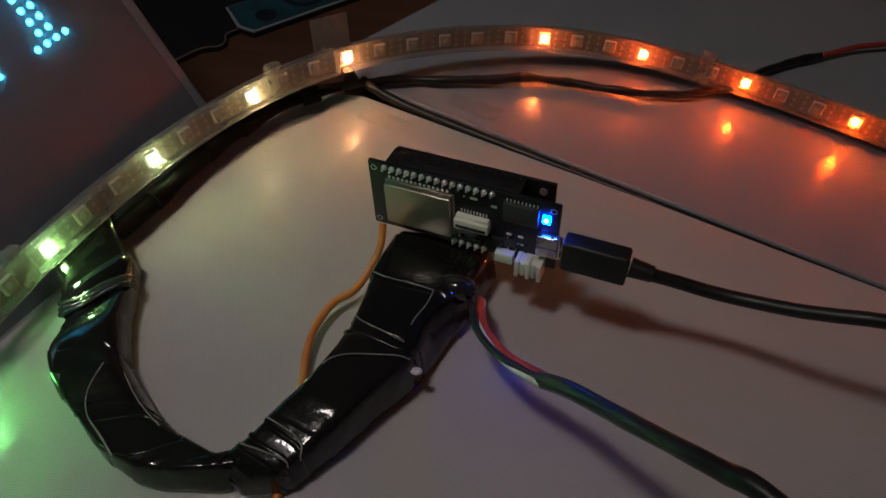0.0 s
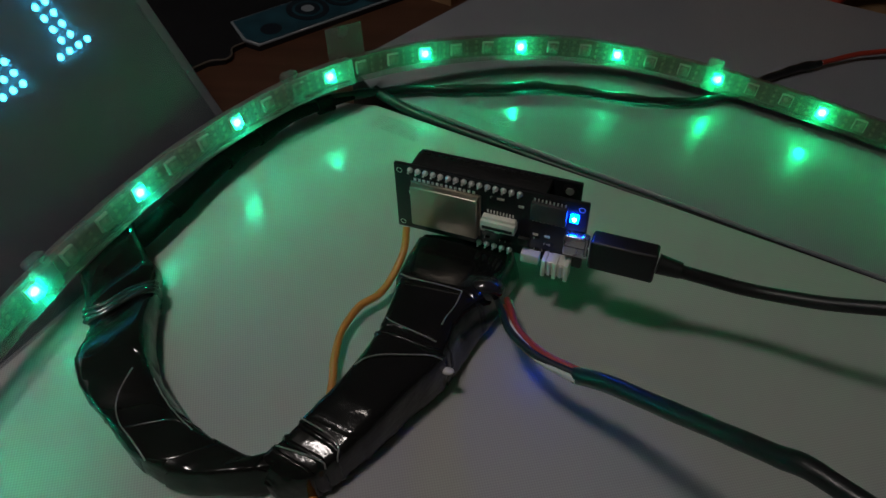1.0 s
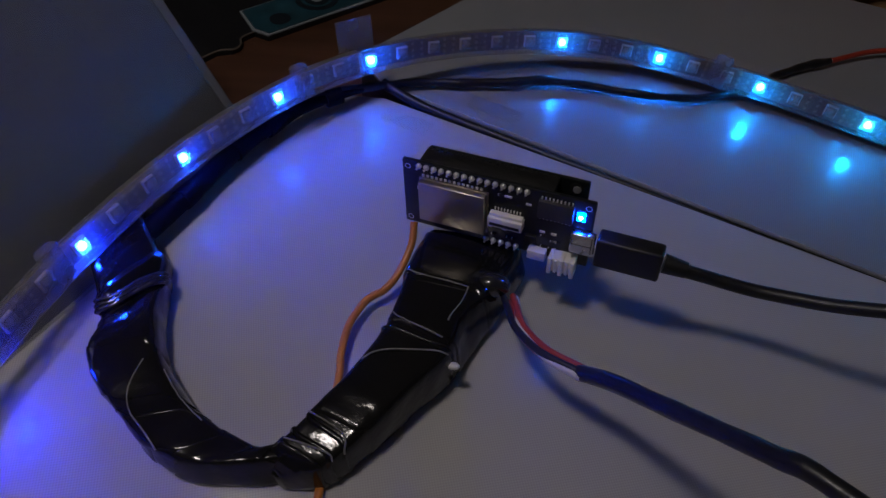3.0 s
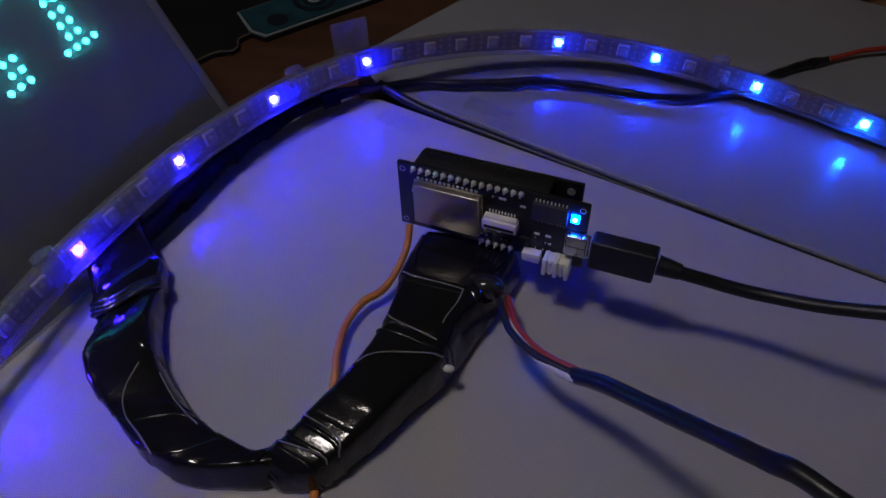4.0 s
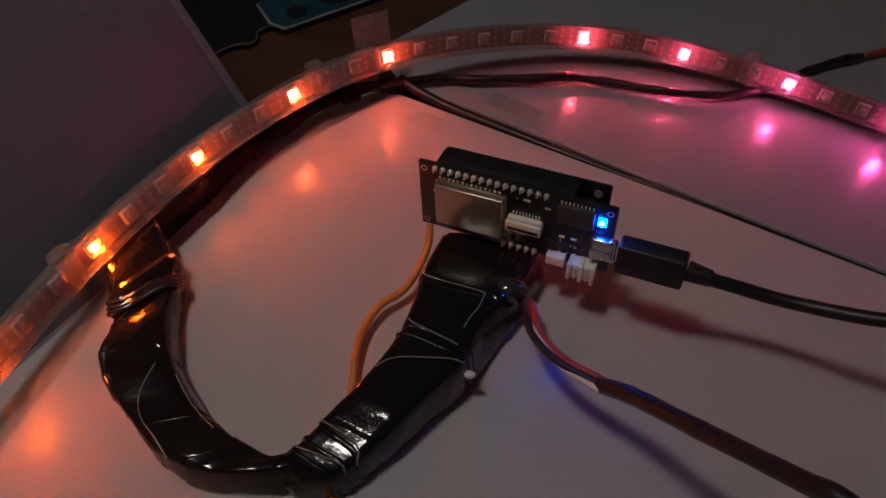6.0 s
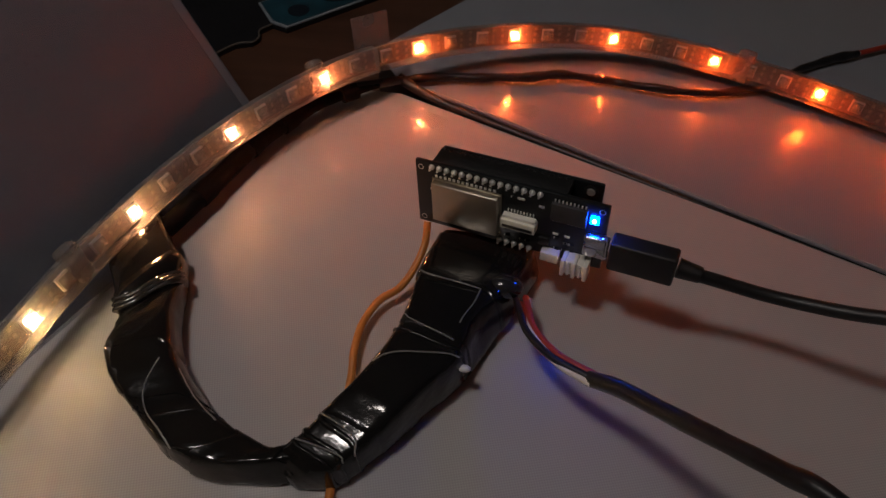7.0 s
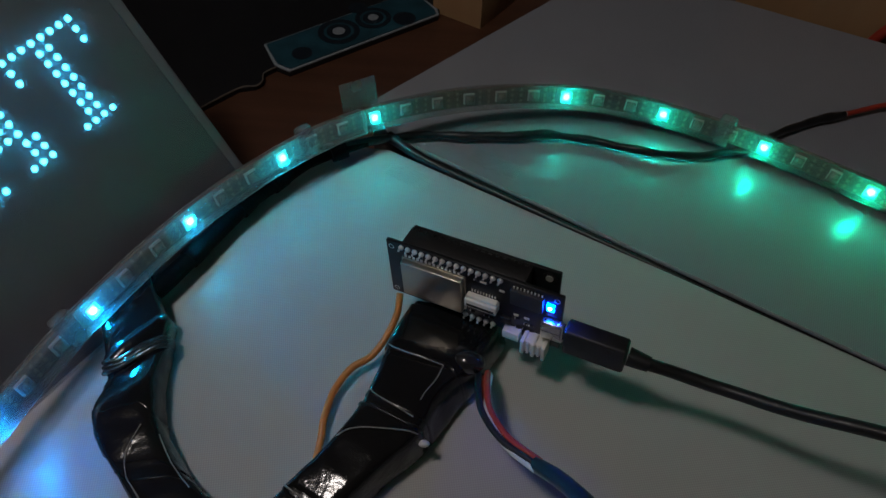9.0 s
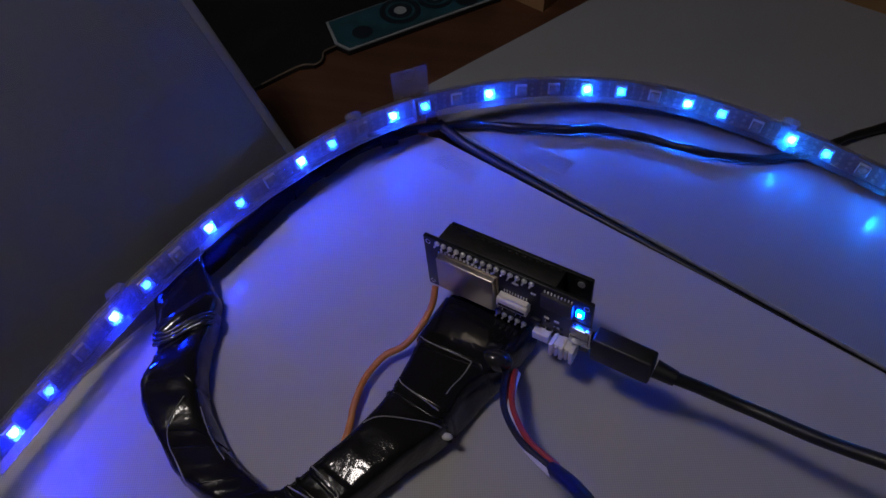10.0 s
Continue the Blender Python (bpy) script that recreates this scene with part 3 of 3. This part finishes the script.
    # The band's tape edges get the same painted shine.
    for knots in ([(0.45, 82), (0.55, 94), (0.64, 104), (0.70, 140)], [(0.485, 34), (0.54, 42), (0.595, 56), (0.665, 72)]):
        part("wrap_shine", cord(on_surface(band, knots, 0.0008), 0.00022, 1, 0.0001, 6, 0.3), M_TAPE_SHINE, t, "tape edge painted pale as if catching light")
    for shift in (-0.013, -0.002, 0.010):
        part("fold", cord(on_surface(band, [(0.205, 150), (0.228, 93), (0.240, 88), (0.250, 20)], 0.0015, shift), 0.0009, 3, 0.0005, 10, 0.5), M_GLOSS, t, "shiny wrinkled fold of tape")
    part("bare_tip", ball(0.0016, (0.0095, 0.1172, 0.0125), (1.2, 0.8, 0.6)), M_WHITE, t, "small white wire tip")
    part("bulge", ball(0.0040, (0.0208, 0.1445, 0.0165), (1.45, 1.0, 0.95), 4), M_GLOSS, t, "smooth glossy bulge of stretched tape")
    part("loose_end", ball(0.0013, (-0.0104, 0.1262, 0.0166), (1.2, 0.9, 0.7)), M_RUBBER, t)


taped_lead()

# ---- the controller board ----
BOARD_X = Vector((0.0547, -0.0209, 0.0055)).normalized()
BOARD_Y = Vector((-0.07, 0.073, 0.985))
BOARD_Y = (BOARD_Y - BOARD_X * BOARD_X.dot(BOARD_Y)).normalized()
BOARD_Z = BOARD_X.cross(BOARD_Y)
BOARD_O = Vector((-0.007, 0.172, 0.039)) - BOARD_X * 0.002 + BOARD_Y * 0.0023
BOARD = Matrix(((BOARD_X.x, BOARD_Y.x, BOARD_Z.x, BOARD_O.x), (BOARD_X.y, BOARD_Y.y, BOARD_Z.y, BOARD_O.y), (BOARD_X.z, BOARD_Y.z, BOARD_Z.z, BOARD_O.z), (0, 0, 0, 1)))
MM = 0.001


def mbox(x0, x1, y0, y1, z0, z1, bevel=0.0, seg=2):
    return box(x0 * MM, x1 * MM, y0 * MM, y1 * MM, z0 * MM, z1 * MM, bevel * MM, seg)


def controller():
    b = thing("controller_board", "black microcontroller board on edge with a metal can", "circuit board", BOARD)
    part("board", mbox(0, 61, -25.4, 0, -1.6, 0, 0.5), M_PCB, b)
    for x, y in ((2.0, -2.3), (2.0, -23.0), (59.0, -2.3)):
        ring = bmesh.new()
        for k in range(20):
            a0, a1 = 2 * math.pi * k / 20, 2 * math.pi * (k + 1) / 20
            q = [ring.verts.new((MM * (x + r * math.cos(a)), MM * (y + r * math.sin(a)), 0.00012)) for a, r in ((a0, 0.75), (a1, 0.75), (a1, 0.98), (a0, 0.98))]
            ring.faces.new(q)
        part("mount_ring", ring, M_SOLDER, b)
    can = part("shield_can", mbox(6.3, 28.2, -20.8, -5.6, 0.0, 2.9, 0.45, 3), M_CAN, b, "dull nickel shield can")
    part("can_lip", mbox(5.8, 28.7, -21.2, -5.2, 0.0, 0.7, 0.15, 1), M_CAN, can)
    part("can_tab", mbox(5.5, 7.3, -9.8, -8.4, 0.5, 1.5, 0.15, 1), M_SOLDER, can)
    pin = None
    for row_y, xs in ((-1.3, [5.8 + 2.48 * k for k in range(15)]), (-24.1, [6.0 + 2.48 * k for k in range(9, 14)])):
        for x in xs:
            if pin is None:
                bm = ball(0.00098, (0, 0, 0.0003), (1, 1, 0.9), 2)
                rod((0, 0, 0.0008), (0, 0, 0.0021), 0.00036, 8, bm=bm)
                ob = part("pin", bm, M_SOLDER, b)
                pin = ob.data
            else:
                ob = new("pin", pin)
                ob.parent = b
            ob.matrix_basis = pose(x * MM, row_y * MM, 0)
    pad = None
    for k in range(14):
        for y in (-4.5,):
            if pad is None:
                ob = part("module_pad", mbox(-0.45, 0.45, -0.5, 0.5, 0, 0.5, 0.15, 1), M_SOLDER, b)
                pad = ob.data
            else:
                ob = new("module_pad", pad)
                ob.parent = b
            ob.matrix_basis = pose((7.2 + 1.47 * k) * MM, y * MM, 0)
    fpc = part("ribbon_socket", mbox(29.4, 40.4, -15.4, -12.0, 0, 3.4, 0.25), M_CREAM, b, "cream white ribbon socket")
    part("slot", mbox(30.4, 39.4, -15.55, -15.3, 1.0, 2.2, 0.05, 1), M_PLASTIC, fpc)
    part("slot_top", mbox(30.1, 39.7, -14.9, -13.7, 3.2, 3.46, 0.05, 1), M_PLASTIC, fpc)
    part("latch", mbox(29.7, 40.1, -12.1, -11.0, 0.4, 2.4, 0.2), M_CREAM, fpc)
    for k in range(9):
        part("contact", mbox(30.7 + k, 31.1 + k, -11.0, -9.9, 0.0, 0.35, 0.05, 1), M_SOLDER, fpc)
    chip = part("usb_chip", mbox(44.4, 55.0, -8.8, -2.4, 0, 1.7, 0.15), M_CHIP, b, "dark grey chip with pins on both sides")
    for k in range(9):
        for y0, y1 in ((-2.4, -1.5), (-9.9, -8.8)):
            part("lead", mbox(44.9 + 1.14 * k, 45.35 + 1.14 * k, y0, y1, 0.1, 0.6, 0.05, 1), M_SOLDER, chip)
    rng = random.Random(4)
    for k in range(26):
        x, y = rng.uniform(28, 53), rng.choice((-5.2, -6.3, -15.6, -17.2, -18.6, -12.0, -21.6))
        if 28 < x < 41.5 and -16 < y < -9 or 43 < x and y > -10.5:
            continue
        part("resistor", mbox(x, x + 1.4, y, y + 0.7, 0, 0.5, 0.08, 1), M_PLASTIC if k % 3 else M_CREAM, b)
        part("solder_end", mbox(x - 0.3, x, y, y + 0.7, 0, 0.45, 0.08, 1), M_SOLDER, b)
    part("regulator", mbox(41.0, 44.5, -20.4, -17.4, 0, 1.3, 0.15), M_PLASTIC, b)
    led = part("power_led", mbox(56.0, 58.4, -7.0, -4.4, 0, 0.9, 0.1), M_BLUE_LED, b, "bright blue power light")
    part("core", ball(0.00065, (57.2 * MM, -5.6 * MM, 1.0 * MM)), M_BLUE_CORE, led)
    port = part("usb_port", mbox(55.2, 62.0, -18.2, -10.4, 0, 3.2, 0.8, 3), M_STEEL, b, "steel usb socket")
    part("seam", mbox(55.8, 61.6, -14.3, -14.1, 3.2, 3.24), M_PLASTIC, port)
    btn = part("button", mbox(42.6, 48.4, -25.2, -21.6, 0, 3.2, 0.4), M_CREAM, b, "pale push button")
    part("plunger", mbox(43.9, 47.1, -25.7, -25.2, 0.8, 2.4, 0.2), M_CREAM, btn)
    jst = part("battery_socket", mbox(50.0, 58.0, -26.4, -21.0, 0, 4.6, 0.35), M_CREAM, b, "cream battery socket with two pins")
    for x in (49.8, 53.3, 56.8):
        part("wall_rib", mbox(x, x + 1.3, -26.8, -20.4, 0.8, 5.6, 0.25), M_CREAM, jst)
    for x in (51.8, 55.3):
        part("socket_pin", mbox(x, x + 0.9, -26.1, -21.4, 4.5, 5.3, 0.1, 1), M_SOLDER, jst)
    back = part("carrier_board", mbox(5.6, 57.0, -25.0, -0.2, -10.2, -8.8, 0.4), M_PCB, b, "black carrier board behind")
    part("screw", rod((53.4 * MM, -3.4 * MM, -8.8 * MM), (53.4 * MM, -3.4 * MM, -8.2 * MM), 1.25 * MM, 16), M_SOLDER, back)
    part("screw_seat", rod((53.4 * MM, -3.4 * MM, -8.8 * MM), (53.4 * MM, -3.4 * MM, -8.55 * MM), 2.3 * MM, 20), M_PLASTIC, back)
    for y0, y1 in ((-2.9, -0.3), (-25.0, -22.4)):
        sock = part("pin_socket", mbox(5.2, 48.0, y0, y1, -8.8, -1.6, 0.3), M_PLASTIC, b, "black plastic pin socket")
        for k in range(17):
            part("notch", mbox(5.6 + 2.5 * k, 6.8 + 2.5 * k, y1 - 0.1, y1 + 0.3, -8.7, -7.6, 0.1, 1), M_PLASTIC, sock)
    part("filler", mbox(5.6, 47.5, -22.4, -2.9, -8.7, -1.7), M_PLASTIC, b)


controller()


def usb_cable():
    u = thing("usb_cable", "black usb cable plugged into the board", "cable")
    holder = part("plug", mbox(63.2, 82.2, -19.6, -9.0, -1.2, 5.0, 0.9, 3), M_PLASTIC, u, "black moulded plug")
    holder.matrix_basis = BOARD
    part("plug_shell", mbox(60.2, 62.6, -18.2, -10.0, 0.4, 2.9, 0.6, 2), M_STEEL, holder, "steel plug tip")
    p0, d = BOARD @ Vector((0.0826, -0.0141, 0.0017)), BOARD_X
    part("strain_relief", rod(p0, p0 + d * 0.0065 + Vector((0, 0, -0.0006)), 0.0030, 16, 0.0024), M_RUBBER, u)
    p1 = p0 + d * 0.0055
    part("cable", cord([p1, (0.0725, 0.1395, 0.0342), (0.0819, 0.1382, 0.0325), (0.0912, 0.1358, 0.0318), (0.0996, 0.1327, 0.0328), (0.1089, 0.1275, 0.0366), (0.1173, 0.1230, 0.0410), (0.1266, 0.1189, 0.0450), (0.150, 0.1110, 0.0500), (0.185, 0.103, 0.0440), (0.26, 0.090, 0.0150), (0.33, 0.070, 0.002)], 0.0020, 12, 0.0002, 14), M_RUBBER, u)


usb_cable()


def harness():
    h = thing("wire_harness", "three coloured wires entering a black sheath", "cable")
    line = [(0.0265, 0.142, 0.012), (0.0264, 0.133, 0.0190), (0.0277, 0.1245, 0.0215), (0.0335, 0.1150, 0.0243), (0.0426, 0.1076, 0.0270)]
    for dx, dy, dz, mat, label in ((0.0012, 0.0012, 0.0008, M_RED, "red wire"), (-0.0010, -0.0010, -0.0004, M_WHITE, "white wire"), (0.0000, 0.0004, -0.0016, M_RED, "dark red wire"), (-0.0018, 0.0002, 0.0012, M_RUBBER, "black wire")):
        pts = [(x + dx * (1 - 0.45 * k / 4), y + dy, z + dz * (1 - 0.3 * k / 4)) for k, (x, y, z) in enumerate(line)]
        if mat is M_WHITE:
            pts = [(x + 0.0020 - 0.0028 * k / 4, y + 0.0004 - 0.0018 * k / 4, z + 0.0006) for k, (x, y, z) in enumerate(line)]
        part("wire", cord(pts, 0.00105, 10, 0.0002, 10), mat, h, label)
    part("sheath", cord([(0.0418, 0.1082, 0.0267), (0.0472, 0.1024, 0.0328), (0.0532, 0.0945, 0.0395), (0.0585, 0.0873, 0.0457), (0.0647, 0.0790, 0.0526), (0.0704, 0.0719, 0.0581), (0.0757, 0.0657, 0.0623), (0.090, 0.047, 0.066), (0.115, 0.010, 0.060), (0.16, -0.04, 0.035), (0.22, -0.10, 0.004), (0.30, -0.14, 0.003)], 0.00225, 12, 0.0003, 14, 0.10), M_SHEATH, h, "black heat-shrink sheath")


harness()


def orange():
    w = thing("orange_wire", "thin orange wire passing under the taped arm", "wire")
    part("strand", cord([(-0.0045, 0.1690, 0.0170), (-0.0050, 0.1630, 0.0120), (-0.0085, 0.1550, 0.0080), (-0.0125, 0.1490, 0.0062), (-0.0175, 0.1450, 0.0058), (-0.0205, 0.1405, 0.0052), (-0.0230, 0.1340, 0.0048), (-0.0240, 0.1250, 0.0042), (-0.0238, 0.1180, 0.0030), (-0.0250, 0.1000, 0.0016), (-0.0250, 0.0860, 0.0016), (-0.0255, 0.0740, 0.0020), (-0.0285, 0.050, 0.0016), (-0.036, 0.02, 0.0016)], 0.00125, 10, 0.0002, 10), M_ORANGE, w)


orange()

# ---- the letter display ----
PAN_X = Vector((0.438, 0.895, 0.067)).normalized()
PAN_Z = Vector((0.7867, -0.4183, 0.4540)).normalized()
PAN_Y = PAN_Z.cross(PAN_X)
PAN_X = PAN_Y.cross(PAN_Z)
PAN_O = Vector((-0.0774, 0.2270, 0.0185))
PANEL = Matrix(((PAN_X.x, PAN_Y.x, PAN_Z.x, PAN_O.x), (PAN_X.y, PAN_Y.y, PAN_Z.y, PAN_O.y), (PAN_X.z, PAN_Y.z, PAN_Z.z, PAN_O.z), (0, 0, 0, 1)))
PITCH = 0.0037
DOTS = []
LETTER_T = ("########", "#  ##  #", "#  ##  #", "   ##   ", "   ##   ", "   ##   ", "   ##   ", "   ##   ", "  ####  ")
LETTER_A = ("   ##   ", "  ####  ", "  ## #  ", " ##  ## ", " ##  ## ", " ###### ", "##    ##", "##    ##", "###  ###")
LETTER_H = ("###  ###", " ##  ## ", " ##  ## ", " ###### ", " ###### ", " ##  ## ", " ##  ## ", " ##  ## ", "###  ###")


def display():
    d = thing("letter_display", "dark grey display panel with blue dot letters", "display", PANEL)
    part("panel", box(-0.17, 0.0, -0.021, 0.125, -0.010, 0.0, 0.0015, 2), M_PANEL, d)
    part("border", box(-0.0050, -0.0015, -0.020, 0.124, 0.0002, 0.0005, 0.0001, 1), M_BEZEL, d, "paler edge strip")
    part("front_film", box(-0.168, -0.0052, -0.019, 0.123, 0.0012, 0.0015), M_HAZE, d, "thin hazy front film", False)
    base = PANEL.inverted() @ Vector((-0.10885, 0.2090, 0.0565))
    off_mesh = None
    lit = set()
    for n, shape in enumerate((LETTER_T, LETTER_A, LETTER_H)):
        for r, line in enumerate(shape):
            for c, ch in enumerate(line):
                if ch == "#":
                    lit.add((c - 5 - n * 9, 8 - r))
    first = None
    for c in range(-23, 4):
        for r in range(-1, 10):
            p = (base.x + c * PITCH, base.y + r * PITCH, -0.00282 if (c, r) in lit else -0.0004)
            if (c, r) in lit:
                if first is None:
                    first = part("dot", ball(0.0030, sub=4), M_DOT, d).data
                    ob = bpy.data.objects["dot"]
                else:
                    ob = new("dot", first)
                    ob.parent = d
                ob.location = p
                DOTS.append((ob, p))
            else:
                if off_mesh is None:
                    ob = part("unlit_dot", ball(0.0006, squash=(1, 1, 0.85), sub=1), M_DOT_OFF, d)
                    off_mesh = ob.data
                else:
                    ob = new("unlit_dot", off_mesh)
                    ob.parent = d
                ob.location = p


display()


# ---- things at the back of the desk ----
def back_things():
    m = thing("printed_mat", "black printed mat with a teal patterned corner", "mat", pose(0, 0, DESK_Z))
    edge = [(-0.165, 0.272), (-0.131, 0.308), (-0.1155, 0.3262), (-0.1070, 0.3290), (-0.1045, 0.3340), (-0.1055, 0.3405), (-0.1000, 0.3468), (-0.0915, 0.3430), (-0.0140, 0.4085)]
    part("sheet", prism([*edge, (-0.010, 0.60), (-0.45, 0.60), (-0.45, 0.272)], 0.0, 0.003, 0.0005, 1), M_MAT, m)
    part("pale_rim", cord([(x, y, 0.0030) for x, y in edge[1:7]], 0.0005, 6, 0, 6), M_FLEX, m, "thin pale outline")
    part("white_rim", prism([(-0.1010, 0.3475), (-0.0915, 0.3432), (-0.0135, 0.4090), (-0.0150, 0.4150), (-0.0325, 0.434), (-0.112, 0.366)], 0.0030, 0.0036), M_PALE, m, "pale rim of the print")
    pic = part("picture", prism([(-0.0998, 0.3490), (-0.0912, 0.3452), (-0.0155, 0.4093), (-0.0168, 0.4140), (-0.0327, 0.433), (-0.1105, 0.366)], 0.0036, 0.0040), M_STICKER, m, "teal and dark patterned print")
    for x, y, q in ((-0.0710, 0.3835, 0.0125), (-0.0530, 0.4000, 0.0110)):
        part("disc", rod((x, y, 0.0040), (x, y, 0.0042), q, 28), M_INK, pic)
        part("ring", rod((x, y, 0.0042), (x, y, 0.0043), q * 0.72, 28), M_STICKER, pic)
        part("pupil", rod((x, y, 0.0043), (x, y, 0.0044), q * 0.58, 28), M_INK, pic)
        part("spot", rod((x, y, 0.0044), (x, y, 0.0046), q * 0.30, 20), M_PALE, pic)
    for x, y, q in ((-0.088, 0.360, 0.006), (-0.034, 0.402, 0.007), (-0.064, 0.410, 0.006)):
        part("arc", rod((x, y, 0.0040), (x, y, 0.0041), q, 24), M_INK, pic)
    t = thing("cardboard_box", "brown cardboard box at the back of the desk", "box", pose(0, 0, DESK_Z))
    part("carton", prism([(0.1640, 0.4230), (0.262, 0.3790), (0.36, 0.58), (0.262, 0.625)], 0.0, 0.09, 0.002, 2), M_CARD, t)
    w = thing("wooden_block", "pale wooden block behind the printed mat", "block", pose(0, 0, DESK_Z))
    part("block", prism([(-0.018, 0.4180), (0.0125, 0.4020), (0.0330, 0.4360), (0.03, 0.56), (-0.005, 0.56)], 0.0, 0.022, 0.002, 2), M_CARD, w)
    r = thing("red_cable", "loose red cable by the cardboard box", "cable")
    part("jacket", cord([(0.222, 0.384, -0.027), (0.236, 0.380, 0.004), (0.252, 0.372, 0.012), (0.270, 0.360, 0.006), (0.285, 0.352, 0.012), (0.31, 0.345, 0.002), (0.34, 0.34, -0.027)], 0.0030, 10, 0.001), M_RED, r)


back_things()


# ---- what changes: the running colours of the strip and the blinking letters ----
HUES = [(0.0, 86, 24, 3), (0.3, 104, 36, 16), (0.5, 146, 54, 24), (0.6, 152, 110, 42), (1.0, 156, 150, 144), (1.5, 172, 158, 152), (2.0, 199, 180, 156), (2.5, 225, 213, 195), (3.8, 240, 233, 223), (4.5, 264, 246, 226),
        (5.0, 318, 292, 262), (5.5, 350, 326, 288), (5.7, 354, 336, 308), (6.8, 376, 366, 358), (7.0, 402, 377, 365), (7.2, 412, 384, 368), (7.5, 510, 414, 390), (7.8, 515, 508, 408), (8.0, 516, 513, 452), (8.1, 516, 513, 505),
        (8.5, 526, 518, 512), (9.0, 565, 535, 519), (9.5, 584, 567, 544), (10.0, 592, 585, 575)]
PHASE = ("1202020202" "0101012121" "2121212010" "1010101010" "1010101012" "1212121212" "1212120121" "2121202020" "2020201010" "1012121210" "0")
SECOND = {2: 2, 16: 0, 18: 0, 25: 0, 27: 1, 43: 2, 45: 2, 47: 2, 52: 0, 73: 2, 75: 1, 84: 1, 86: 2, 91: 2, 100: 1}
ON = [(0.0, 1), (1.7, 1), (1.8, 0), (3.4, 0), (3.5, 1), (4.7, 1), (4.8, 0), (7.5, 0), (7.6, 1), (8.2, 1), (8.3, 0), (8.9, 0), (9.0, 1), (9.5, 1), (9.6, 0), (10.0, 0)]


def between(rows, t):
    for a, b in zip(rows, rows[1:]):
        if a[0] <= t <= b[0]:
            f = (t - a[0]) / (b[0] - a[0])
            return [x + (y - x) * f for x, y in zip(a[1:], b[1:])]
    return list(rows[-1][1:])


def lamp_hue(h):
    """The hue of light that looks like the hue h once shown."""
    k, f = divmod((h % 360) / 60, 1)
    f = f ** 2.2 if k % 2 == 0 else 1 - (1 - f) ** 2.2
    return h - h % 360 + 60 * (k + f)


def motions():
    turn_in = PANEL.to_3x3().inverted().to_4x4()
    times = [k / 10 for k in range(101)]
    for i, (ob, centre) in DIODES.items():
        rows = []
        for t in times:
            left, middle, right = between(HUES, t)
            hue = middle + ((left - middle) * min((3 - i) / 12, 1.1) if i < 3 else (right - middle) * min((i - 3) / 13, 1.1))
            step = round(t * 10)
            level = 1.0 if i % 3 == int(PHASE[step]) else (0.45 if i % 3 == SECOND.get(step, 9) else 0.0)
            if i == 4:
                level = 0.0
            tilt = 0 if level == 1 else (74.5 if level else 84)
            rows.append((t, Matrix.Translation(centre) @ pose(0, 0, 0, 0, 0, lamp_hue(hue)) @ pose(0, 0, 0, tilt)))
        walk(ob, rows)
    for ob, p in DOTS:
        walk(ob, [(t, Matrix.Translation(p) @ turn_in @ pose(0, 0, 0, 0, 0, lamp_hue(176 if 3.2 < t < 5 else 191)) @ pose(0, 0, 0, 0 if on else 84)) for t, on in ON])


motions()
